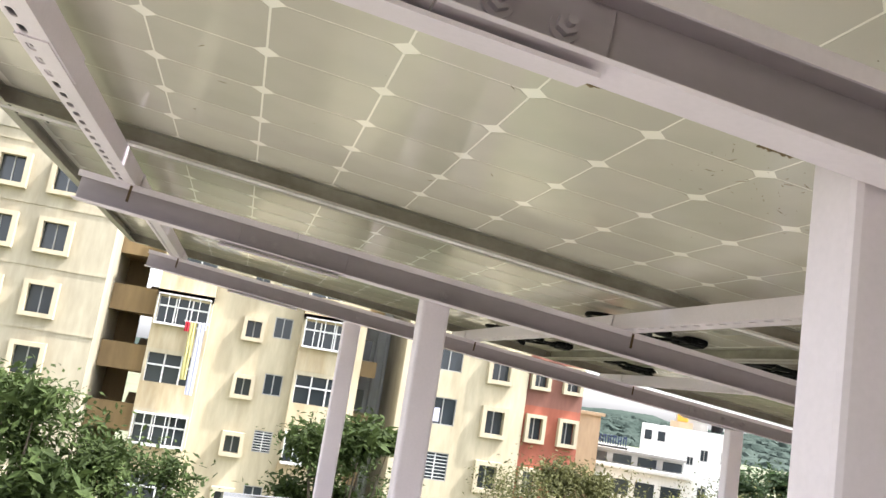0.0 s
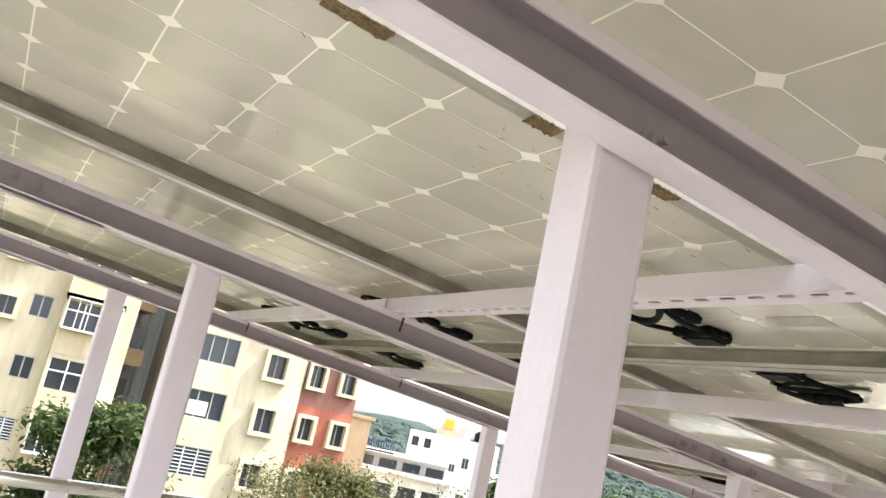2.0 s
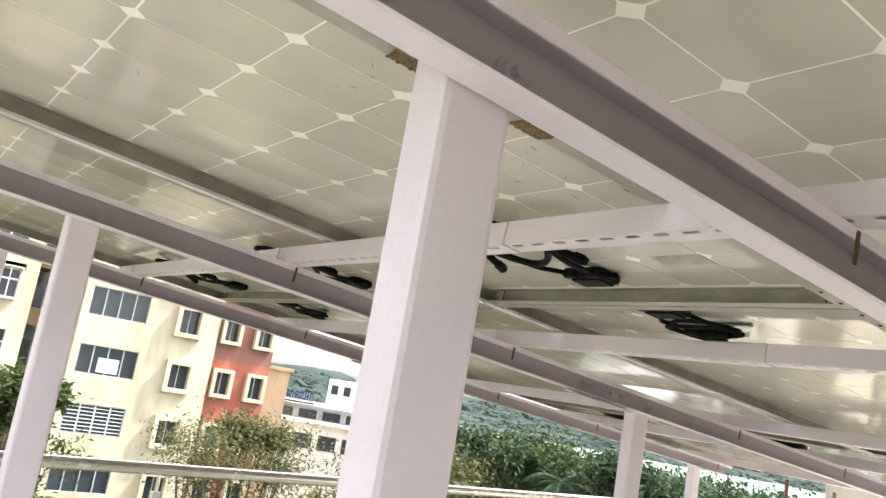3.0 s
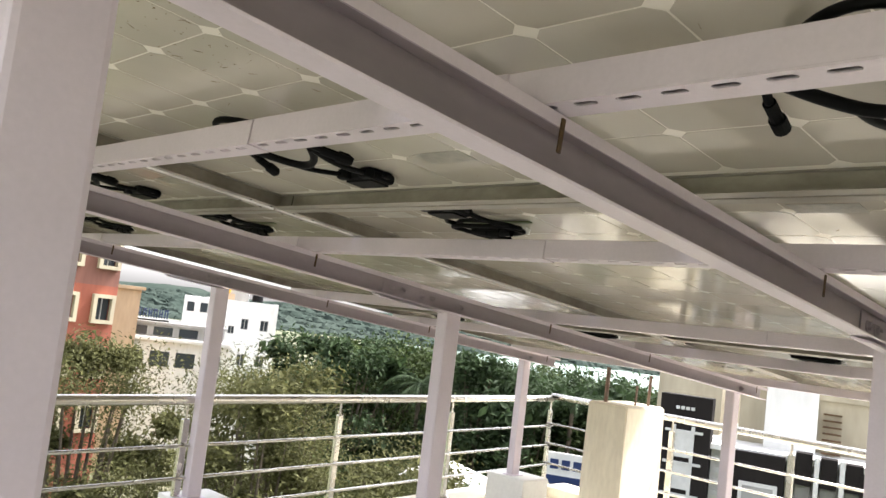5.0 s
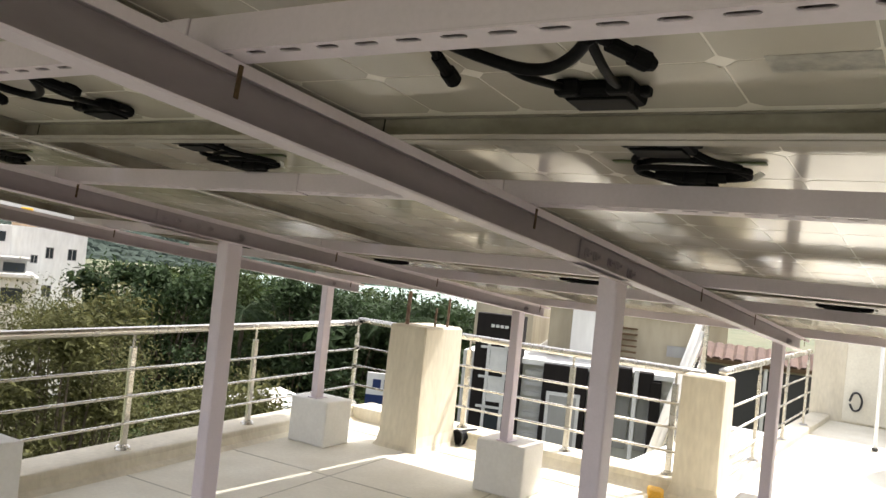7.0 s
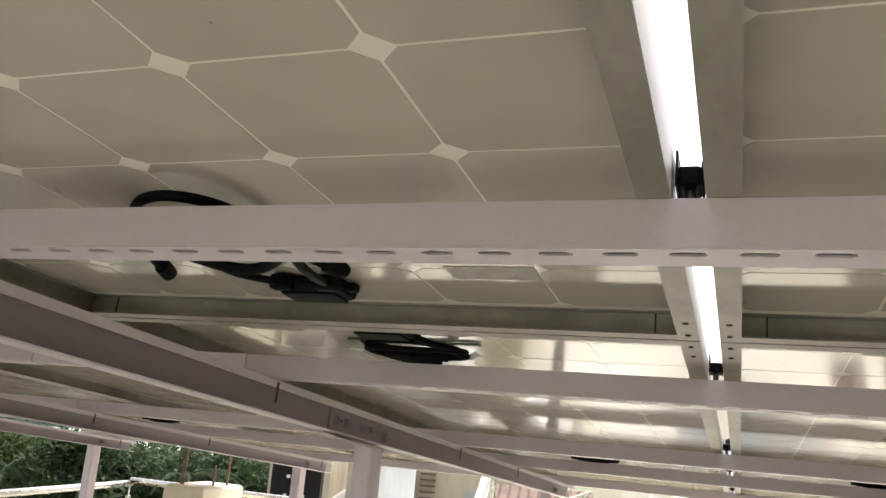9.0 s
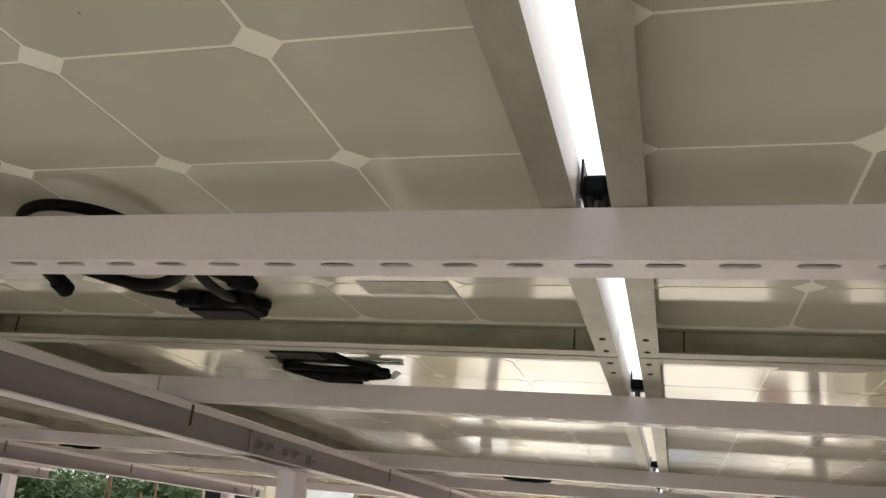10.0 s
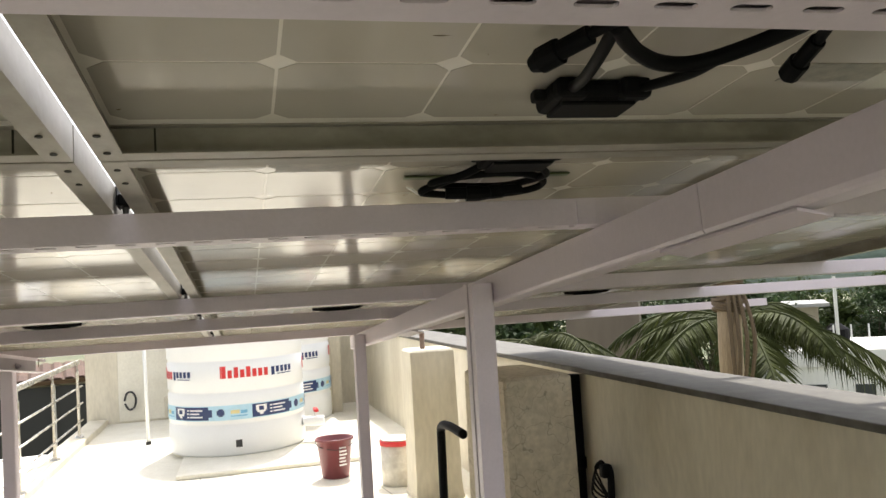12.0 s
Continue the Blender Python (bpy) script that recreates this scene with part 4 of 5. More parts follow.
tree(-4.7, 15.0, 0.75, 1.8, "dense mid-green tree with broad leaves", LEAF_MID, 16000, 0.075, 21, GZ, 0.45, 46)
tree(-2.7, 16.0, -0.35, 1.6, "dense mid-green tree in front of the flats", LEAF_MID, 13000, 0.075, 22, GZ, 0.45, 40)
tree(1.5, 21.0, 0.45, 1.9, "mid-green tree between the steel posts and the flats", LEAF_MID, 16000, 0.085, 23, GZ, 0.45, 46)
tree(12.0, 9.0, -3.6, 2.6, "bright green tree low beyond the kerb", LEAF_MID, 18000, 0.06, 24, GZ, 0.35, 46)
# dark wood behind, down to the lake
rnd0 = random.Random(5)
for k in range(26):
    az = radians(29 + 25.5 * k / 25 + rnd0.uniform(-0.8, 0.8))
    d = rnd0.uniform(42, 62)
    t = 1.3 + d * (-0.026 - 0.034 * max(0, (50 - math.degrees(az)) / 20) + rnd0.uniform(-0.012, 0.006))
    tree(d * math.cos(az), d * math.sin(az), t, rnd0.uniform(3.2, 5.0), "dark green broad-crowned tree in the wood by the lake", LEAF_DARK if k % 3 else LEAF_MID, 9000, 0.17, 100 + k, GZ, 0.3, 44)
for k in range(12):
    az = radians(30 + 26 * k / 11 + rnd0.uniform(-1, 1))
    d = rnd0.uniform(22, 32)
    tree(d * math.cos(az), d * math.sin(az), 1.3 - d * rnd0.uniform(0.15, 0.24), rnd0.uniform(2.2, 3.4), "green tree among the low roofs", LEAF_MID if k % 2 else LEAF_DARK, 7000, 0.11, 160 + k, GZ, 0.3, 36)
for k in range(20):
    az = radians(-58 + 46 * k / 19 + rnd0.uniform(-1, 1))
    d = rnd0.uniform(45, 90)
    tree(d * math.cos(az), d * math.sin(az), 1.3 - d * rnd0.uniform(-0.012, 0.03), rnd0.uniform(3.5, 5.5), "dark green tree in the far gardens", LEAF_DARK if k % 2 else LEAF_MID, 5500, 0.22, 200 + k, GZ, 0.3, 36)


def palm(x, y, top, n, length, label, seed, leaf_mat=LEAF_PALM):
    rnd = random.Random(seed)
    p = thing("palm_tree", label, "palm tree", m=pose(x, y, GZ))
    h = top - GZ
    bm = bmesh.new()
    for k in range(14):
        rod(bm, (0.02 * k, 0, h * k / 14), (0.02 * (k + 1), 0, h * (k + 1) / 14), 0.17 - 0.004 * k, 10, 0.15 - 0.004 * k)
    part("trunk", bm, BARK, p)
    for k in range(n):
        a = 6.283 * k / n + rnd.uniform(-0.2, 0.2)
        rise = rnd.uniform(-0.1, 0.9)
        pts, faces = [], []
        L = length * rnd.uniform(0.85, 1.1)
        spine = []
        for i in range(15):
            s = i / 14
            r = L * (s - 0.12 * s * s)
            z = L * (rise * s * 0.75 - (0.42 + 0.35 * rise) * s * s)
            spine.append(Vector((0.28 + r * math.cos(a), r * math.sin(a), h + z)))
        side = Vector((-math.sin(a), math.cos(a), 0))
        for i in range(1, 15):
            s = i / 14
            for j in range(4):
                c = spine[i - 1].lerp(spine[i], j / 4)
                fwd = (spine[i] - spine[i - 1]).normalized()
                for sg in (1, -1):
                    ll = 0.62 * math.sin(math.pi * (0.12 + 0.80 * s)) * rnd.uniform(0.8, 1.1)
                    tip = c + side * sg * ll * 0.75 + fwd * ll * 0.5 + Vector((0, 0, -ll * rnd.uniform(0.35, 0.8)))
                    n0 = len(pts)
                    pts += [c + fwd * 0.025, tip, c - fwd * 0.025, c.lerp(tip, 0.5) + Vector((0, 0, 0.03))]
                    faces += [(n0, n0 + 3, n0 + 2), (n0, n0 + 1, n0 + 3), (n0 + 3, n0 + 1, n0 + 2)]
        me = bpy.data.meshes.new("frond")
        me.from_pydata([tuple(v) for v in pts], [], faces)
        me.materials.append(leaf_mat)
        fr = new("frond", me)
        fr.parent = p
        part("midrib", tube(bmesh.new(), spine[::3] + [spine[-1]], 0.02, 5), leaf_mat, fr)
    return p


palm(9.6, -7.2, 0.55, 15, 2.3, "coconut palm with arching yellow-green fronds", 3)
palm(10.9, -4.5, 0.35, 12, 2.0, "coconut palm crown just above the parapet wall", 4)
palm(33.0, 25.0, -2.0, 13, 3.4, "dark coconut palm by the lake", 6, LEAF_DARK)
palm(30.0, 33.0, -2.2, 13, 3.0, "dark coconut palm by the lake", 7, LEAF_DARK)


# ---- buildings ----
def facade_mat(name, c, s, spec=0.3):
    return material(name, c, 0.85, second=s, scale=0.8, grain=4.0, bump=0.15, amount=0.75, stretch=(1, 1, 0.22), bump_size=0.01, spec=spec)


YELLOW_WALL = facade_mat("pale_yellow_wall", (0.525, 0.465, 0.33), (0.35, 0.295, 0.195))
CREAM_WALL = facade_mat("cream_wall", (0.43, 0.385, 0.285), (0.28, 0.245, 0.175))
STAINED_WALL = facade_mat("rain_stained_wall", (0.46, 0.42, 0.32), (0.16, 0.145, 0.11))
BAY_WALL = facade_mat("rust_streaked_wall", (0.55, 0.49, 0.35), (0.33, 0.235, 0.12))
OCHRE_WALL = facade_mat("ochre_wall", (0.25, 0.175, 0.085), (0.15, 0.105, 0.055))
BRICK_WALL = facade_mat("terracotta_wall", (0.34, 0.11, 0.068), (0.24, 0.078, 0.052))
MAROON_WALL = facade_mat("faded_maroon_wall", (0.25, 0.115, 0.085), (0.17, 0.08, 0.06))
WHITE_WALL = facade_mat("white_wall", (0.78, 0.78, 0.75), (0.66, 0.65, 0.61))
GREY_WALL = facade_mat("grey_wall", (0.38, 0.38, 0.36), (0.26, 0.26, 0.25))
CHARCOAL = facade_mat("charcoal_cladding", (0.024, 0.021, 0.020), (0.014, 0.012, 0.011), 0.1)
TRIM = facade_mat("beige_window_trim", (0.50, 0.44, 0.31), (0.40, 0.34, 0.24))
ORANGE_WALL = facade_mat("peach_wall", (0.55, 0.40, 0.26), (0.43, 0.31, 0.20))
ROOF_TILE = material("clay_tiles", (0.135, 0.078, 0.055), 0.85, second=(0.08, 0.052, 0.04), scale=3, grain=14, bump=0.3, each=0.2)
SHUTTER = material("white_aluminium", (0.7, 0.7, 0.68), 0.4, scale=5, grain=30, bump=0.05)
LINEN = material("hung_cloth", (0.6, 0.6, 0.7), 0.9, second=(0.5, 0.5, 0.62), scale=3, grain=60, bump=0.2)
LINEN_Y = material("yellow_cloth", (0.55, 0.5, 0.22), 0.9, scale=3, grain=60, bump=0.2)
LINEN_R = material("red_cloth", (0.5, 0.03, 0.05), 0.9, scale=3, grain=60, bump=0.2)
GLASS = bpy.data.materials.new("window_glass")
GLASS.use_nodes = True
g = GLASS.node_tree.nodes["Principled BSDF"]
g.inputs["Base Color"].default_value = (0.035, 0.042, 0.048, 1)
g.inputs["Roughness"].default_value = 0.08
gn = GLASS.node_tree.nodes.new("ShaderNodeTexNoise")
gn.inputs["Scale"].default_value = 0.8
gm = GLASS.node_tree.nodes.new("ShaderNodeMapRange")
gm.inputs["To Min"].default_value, gm.inputs["To Max"].default_value = 0.04, 0.16
GLASS.node_tree.links.new(gn.outputs["Fac"], gm.inputs["Value"])
GLASS.node_tree.links.new(gm.outputs[0], g.inputs["Roughness"])


def wall_with_holes(name, parent, x0, x1, z0, z1, y0, y1, holes, mat):
    """A wall facing -y from x0 to x1 with rectangular openings (xa, xb, za, zb), built as strips."""
    xs = sorted({x0, x1, *[h[0] for h in holes], *[h[1] for h in holes]})
    bm = bmesh.new()
    for a, b in zip(xs, xs[1:]):
        cut = sorted((h[2], h[3]) for h in holes if h[0] <= a + 1e-6 and h[1] >= b - 1e-6)
        z = z0
        for c, d in cut:
            if c > z + 1e-6:
                box(bm, a, b, y0, y1, z, c)
            z = max(z, d)
        if z < z1 - 1e-6:
            box(bm, a, b, y0, y1, z, z1)
    bmesh.ops.remove_doubles(bm, verts=bm.verts, dist=1e-4)
    return part(name, bm, mat, parent)


def flat_window(parent, x, z, w, h, y, trim=0.0, panes=2, grille=False, mat=None, cloth=False):
    """A window set in an opening in the plane y; trim: width of a box surround standing proud."""
    bm = bmesh.new()
    if trim:
        for a, b, c, d in ((x - w / 2 - trim, x + w / 2 + trim, z + h / 2, z + h / 2 + trim), (x - w / 2 - trim, x + w / 2 + trim, z - h / 2 - trim, z - h / 2), (x - w / 2 - trim, x - w / 2, z - h / 2, z + h / 2), (x + w / 2, x + w / 2 + trim, z - h / 2, z + h / 2)):
            box(bm, a, b, y - 0.34, y + 0.02, c, d)
        win = part("window", bm, mat or TRIM, parent)
    else:
        for a, b, c, d in ((x - w / 2, x + w / 2, z + h / 2 - 0.05, z + h / 2), (x - w / 2, x + w / 2, z - h / 2, z - h / 2 + 0.05), (x - w / 2, x - w / 2 + 0.05, z - h / 2, z + h / 2), (x + w / 2 - 0.05, x + w / 2, z - h / 2, z + h / 2)):
            box(bm, a, b, y + 0.02, y + 0.10, c, d)
        win = part("window", bm, mat or GREY_WALL, parent)
    part("pane", a_box(x - w / 2, x + w / 2, y + 0.12, y + 0.15, z - h / 2, z + h / 2), GLASS, win)
    for k in range(1, panes):
        xx = x - w / 2 + w * k / panes
        part("mullion", a_box(xx - 0.03, xx + 0.03, y + 0.07, y + 0.12, z - h / 2, z + h / 2), SHUTTER if grille else GREY_WALL, win)
    if grille:
        for k in range(1, 8):
            zz = z - h / 2 + h * k / 8
            part("slat", a_box(x - w / 2, x + w / 2, y + 0.05, y + 0.08, zz - 0.02, zz + 0.02), SHUTTER, win)
    if cloth:
        part("curtain", a_box(x - w * 0.15, x + w * 0.2, y + 0.02, y + 0.05, z - h * 0.4, z + h * 0.1), LINEN, win)
    return win


def hole(x, z, w, h):
    return (x - w / 2, x + w / 2, z - h / 2, z + h / 2)


# left block of flats
Y0 = 43.0
flats = thing("apartment_block", "pale yellow block of flats with boxed window surrounds", "building", "blocks of flats")
LZ = [8.3, 5.4, 2.35, -0.55, -3.5, -6.5]
wins = [(x, z) for x in (-11.05, -13.6, -16.4) for z in LZ]
wall_with_holes("wall", flats, -24, -8.35, GZ, 10.3, Y0, Y0 + 0.3, [hole(x, z, 1.15, 1.3) for x, z in wins], CREAM_WALL)
part("side_wall", a_box(-8.65, -8.35, Y0 + 0.3, Y0 + 12, GZ, 10.3), CREAM_WALL, flats)
for x, z in wins:
    flat_window(flats, x, z, 1.15, 1.3, Y0, 0.22)
part("parapet", a_box(-24.1, -8.25, Y0 - 0.08, Y0 + 0.25, 10.3, 11.2), STAINED_WALL, flats, "rain-stained parapet")
for z in (9.75, 6.8, 3.85, 0.9, -2.1, -5.0):
    part("string_course", a_box(-24, -8.33, Y0 - 0.05, Y0 + 0.01, z, z + 0.10), CREAM_WALL, flats)
part("roof", a_box(-24, -8.35, Y0 + 0.3, Y0 + 12, 10.0, 10.28), GREY_WALL, flats)

# open stair between the blocks
link_b = thing("stair_link", "ochre open stair galleries between the blocks of flats", "building", "blocks of flats")
for z in (-6.2, -3.2, -0.2, 2.75, 5.7, 8.6):
    part("gallery_slab", a_box(-8.34, -5.9, Y0 + 2.6, Y0 + 6.6, z - 0.2, z), OCHRE_WALL, link_b)
    part("gallery_parapet", a_box(-8.34, -5.9, Y0 + 2.6, Y0 + 2.75, z, z + 1.15), OCHRE_WALL, link_b)
    part("gallery_back", a_box(-8.34, -7.2, Y0 + 6.4, Y0 + 6.6, z, z + 2.8), OCHRE_WALL, link_b)
    part("stair_flight", a_prism([(Y0 + 3.2, z), (Y0 + 6.2, z + 1.5), (Y0 + 6.2, z + 1.2), (Y0 + 3.2, z - 0.3)], "x", -6.9, -6.0), OCHRE_WALL, link_b)

# middle block with projecting balcony bays
Y1 = 45.0
mid = thing("apartment_block", "yellow block of flats with glazed balcony bays and stains", "building", "blocks of flats")
MZ = [5.45, 2.65, -0.35, -3.3, -6.1]
small = [(-0.95, z) for z in MZ]
dark = [(0.55, z + 0.3) for z in MZ]
wall_with_holes("wall", mid, -3.2, 1.5, GZ, 7.5, Y1, Y1 + 0.3, [hole(x, z, 0.75, 0.85) for x, z in small] + [hole(x, z, 0.95, 1.1) for x, z in dark], YELLOW_WALL)
part("side_wall", a_box(-6.0, -5.7, Y1 + 0.3, Y1 + 10, GZ, 7.5), YELLOW_WALL, mid)
part("core", a_box(-5.6, 5.0, Y1 + 1.2, Y1 + 10, GZ, 7.4), YELLOW_WALL, mid)
part("side_wall", a_box(4.7, 5.0, Y1 + 0.3, Y1 + 10, GZ, 7.5), YELLOW_WALL, mid)
for x, z in small:
    flat_window(mid, x, z, 0.75, 0.85, Y1, 0.20)
for i, (x, z) in enumerate(dark):
    flat_window(mid, x, z, 0.95, 1.1, Y1, 0.0, 2, i == 3)
for x0, x1, yy in ((-6.0, -3.2, Y1 - 0.6), (1.5, 4.3, Y1 - 0.6)):
    for i, z in enumerate([5.6, 2.95, -0.05, -3.05, -6.0]):
        bay = part("balcony_bay", a_box(x0, x1, yy, Y1 + 1.2, z - 2.05, z - 0.72), BAY_WALL, mid, "balcony front streaked with rust stains")
        part("bay_side", a_box(x0, x0 + 0.15, yy, Y1 + 1.2, z - 0.72, z + 0.75), YELLOW_WALL, bay)
        part("bay_side", a_box(x1 - 0.15, x1, yy, Y1 + 1.2, z - 0.72, z + 0.75), YELLOW_WALL, bay)
        part("bay_lintel", a_box(x0, x1, yy, Y1 + 1.2, z + 0.75, z + 0.97), YELLOW_WALL, bay)
        part("bay_glass", a_box(x0 + 0.15, x1 - 0.15, yy + 0.25, yy + 0.30, z - 0.70, z + 0.74), GLASS, bay)
        for k in range(4):
            xx = x0 + 0.15 + (x1 - x0 - 0.3) * k / 3
            part("bay_mullion", a_box(xx - 0.035, xx + 0.035, yy + 0.10, yy + 0.22, z - 0.70, z + 0.74), SHUTTER, bay)
        part("bay_rail", a_box(x0 + 0.1, x1 - 0.1, yy + 0.08, yy + 0.2, z + 0.12, z + 0.20), SHUTTER, bay)
        if i in (1, 3):
            part("window_cage", a_box(x0 + 0.1, x1 - 0.1, yy - 0.35, yy + 0.01, z - 0.80, z - 0.70), SHUTTER, bay)
            part("cage_top", a_box(x0 + 0.1, x1 - 0.1, yy - 0.35, yy + 0.01, z + 0.72, z + 0.78), SHUTTER, bay)
            for k in range(6):
                xx = x0 + 0.12 + (x1 - x0 - 0.24) * k / 5
                part("cage_bar", a_box(xx - 0.02, xx + 0.02, yy - 0.34, yy - 0.30, z - 0.70, z + 0.72), SHUTTER, bay)
part("pier", a_box(4.3, 5.0, Y1, Y1 + 0.3, GZ, 7.5), YELLOW_WALL, mid)
part("roof", a_box(-6.2, 5.1, Y1 - 0.7, Y1 + 10, 7.5, 7.8), GREY_WALL, mid)
rack = thing("washing_rack", "clothes drying on a rack fixed below a balcony", "washing rack")
part("rack_rod", a_rod((-4.4, Y1 - 1.1, 2.48), (-3.2, Y1 - 1.1, 2.48), 0.03, 8), SHUTTER, rack)
for x in (-4.35, -3.25):
    part("rack_arm", a_box(x - 0.02, x + 0.02, Y1 - 1.13, Y1 - 0.55, 2.44, 2.48), SHUTTER, rack)
for x0, x1, z0, z1, mat in ((-3.72, -3.35, -1.1, 2.50, LINEN), (-4.1, -3.78, -0.4, 2.50, LINEN_Y), (-4.35, -4.12, 2.0, 2.50, LINEN_R)):
    bm = bmesh.new()
    bmesh.ops.create_grid(bm, x_segments=8, y_segments=10, size=0.5)
    for v in bm.verts:
        fx, fz = v.co.x + 0.5, v.co.y + 0.5
        v.co = Vector((x0 + (x1 - x0) * fx, Y1 - 1.14 + 0.05 * math.sin(fx * 14 + fz * 2), z0 + (z1 - z0) * fz))
    bmesh.ops.solidify(bm, geom=bm.faces[:], thickness=0.02)
    part("cloth", bm, mat, rack)

# dark light-well, then the right block
well = thing("light_well", "shadowed recess with ducts between the blocks of flats", "building", "blocks of flats")
part("back_wall", a_box(5.0, 7.9, Y1 + 6, Y1 + 6.3, GZ, 7.4), GREY_WALL, well)
for z in (4.1, 1.1, -1.9, -4.9):
    part("ledge", a_box(5.0, 6.2, Y1 + 2.2, Y1 + 6, z, z + 0.9), OCHRE_WALL, well)
    part("well_window", a_box(5.2, 6.3, Y1 + 5.94, Y1 + 6.0, z + 1.0, z + 2.2), GLASS, well)
for x in (6.6, 7.2):
    part("drain_stack", a_rod((x, Y1 + 5.7, GZ), (x, Y1 + 5.7, 7.0), 0.09, 8), GREY_WALL, well)

Y2 = 45.5
rb = thing("apartment_block", "pale yellow block of flats with balconies and boxed windows", "building", "blocks of flats")
RZ = [5.7, 2.72, -0.28, -3.28, -6.2]
big_w = [(9.25, z + 0.2) for z in RZ]
sm = [(13.0, z) for z in RZ]
wall_with_holes("wall", rb, 7.4, 14.75, GZ, 7.4, Y2, Y2 + 0.3, [hole(x, z, 3.0, 1.5) for x, z in big_w] + [hole(x, z, 1.05, 1.25) for x, z in sm], YELLOW_WALL)
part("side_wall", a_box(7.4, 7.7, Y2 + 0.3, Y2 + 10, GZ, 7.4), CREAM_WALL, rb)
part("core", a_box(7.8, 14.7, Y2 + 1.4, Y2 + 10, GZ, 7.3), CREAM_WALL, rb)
part("roof", a_box(7.3, 14.75, Y2 - 0.2, Y2 + 10, 7.4, 7.7), GREY_WALL, rb)
for i, (x, z) in enumerate(big_w):
    flat_window(rb, x, z, 3.0, 1.5, Y2, 0.0, 4, i == 3, None, i == 2)
for x, z in sm:
    flat_window(rb, x, z, 1.05, 1.25, Y2, 0.24)

# terracotta end of the block
red = thing("apartment_block", "terracotta and maroon painted end of the flats", "building", "blocks of flats")
rw = [(x, z) for x in (15.55, 17.55) for z in RZ]
wall_with_holes("upper_wall", red, 14.76, 18.3, 1.0, 7.4, Y2 + 0.25, Y2 + 0.55, [hole(x, z, 0.8, 1.2) for x, z in rw if z > 1], MAROON_WALL)
wall_with_holes("lower_wall", red, 14.76, 18.3, GZ, 1.0, Y2 + 0.25, Y2 + 0.55, [hole(x, z, 0.8, 1.2) for x, z in rw if z < 1], BRICK_WALL)
part("core", a_box(14.9, 18.2, Y2 + 1.6, Y2 + 10, GZ, 7.3), MAROON_WALL, red)
part("side_wall", a_box(18.0, 18.3, Y2 + 0.55, Y2 + 10, GZ, 7.4), ORANGE_WALL, red)
for x, z in rw:
    flat_window(red, x, z, 0.8, 1.2, Y2 + 0.25, 0.20)

# beyond: institute with roof lettering, white house
inst = thing("institute_building", "grey and white institute with large roof lettering", "building", m=pose(30.2, 63.2, 0, 0, 0, -28))
part("wall", a_box(-5.5, 5.5, 0, 9, GZ, -2.9), WHITE_WALL, inst)
part("upper_floor", a_box(-5.5, 4.6, 0.8, 9, -2.9, -1.7), GREY_WALL, inst)
part("roof_slab", a_box(-6.0, 5.2, -0.6, 9.2, -2.95, -2.7), WHITE_WALL, inst)
part("roof_slab", a_box(-5.8, 4.8, 0.3, 9.2, -1.7, -1.5), GREY_WALL, inst)
part("roof_room", a_box(1.0, 3.4, 4, 8, -1.5, 0.9), WHITE_WALL, inst)
part("roof_room", a_box(3.4, 5.2, 5, 8.6, -1.5, 1.5), ORANGE_WALL, inst)
part("roof_tank", a_box(3.9, 4.8, 5, 6.2, 1.5, 2.5, 0.1), YELLOW, inst)
part("room_window", a_box(1.3, 1.9, 3.95, 4.0, -0.4, 0.4), GLASS, inst)
part("room_window", a_box(2.4, 3.0, 3.95, 4.0, -0.4, 0.4), GLASS, inst)
for k in range(5):
    part("glazing", a_box(-5 + 2.0 * k, -3.5 + 2.0 * k, 0.76, 0.82, -2.6, -1.9), GLASS, inst)
    part("glazing", a_box(-5 + 2.0 * k, -3.5 + 2.0 * k, -0.05, 0.02, -5.0, -3.8), GLASS, inst)
sign = part("sign_frame", a_box(-4.1, 0.1, -0.1, 0.0, -1.45, -1.3), DARKMETAL, inst)
for k in range(10):
    x = -4.0 + 0.41 * k
    part("sign_bar", a_box(x, x + 0.09, -0.08, 0.02, -1.25, -0.45), BLUE_PRINT, sign)
    part("sign_bar", a_box(x + 0.20, x + 0.28, -0.08, 0.02, -1.25, -0.45), BLUE_PRINT, sign)
    part("sign_bar", a_box(x + 0.09, x + 0.20, -0.08, 0.02, -0.92 + 0.3 * (k % 2), -0.78 + 0.3 * (k % 2)), BLUE_PRINT, sign)
peach = thing("peach_building", "peach painted roof room beside the institute", "building", m=pose(24.5, 62.5, 0, 0, 0, -24))
part("wall", a_box(-2.5, 2.6, 0, 6, GZ, 0.9), ORANGE_WALL, peach)
part("cornice", a_box(-2.7, 2.9, -0.25, 6, 0.9, 1.15), ORANGE_WALL, peach)
part("window", a_box(-1.0, 0.2, -0.06, 0.02, -1.2, 0.1), GLASS, peach)

wh = thing("white_house", "plain white rendered house with small dark windows", "building", m=pose(37.6, 64.4, 0, 0, 0, -32))
wall_with_holes("wall", wh, -3.2, 3.1, GZ, 0.95, 0.0, 0.3, [hole(0.35, -1.05, 0.62, 0.95), hole(2.05, -1.05, 0.7, 0.95), hole(-0.75, -1.65, 0.55, 0.7), hole(0.4, -4.2, 0.7, 1.0), hole(2.05, -4.2, 0.7, 1.0)], WHITE_WALL)
part("core", a_box(-3.1, 3.1, 0.9, 9, GZ, 0.9), WHITE_WALL, wh)
part("side_wall", a_box(2.85, 3.1, 0.3, 9, GZ, 0.95), WHITE_WALL, wh)
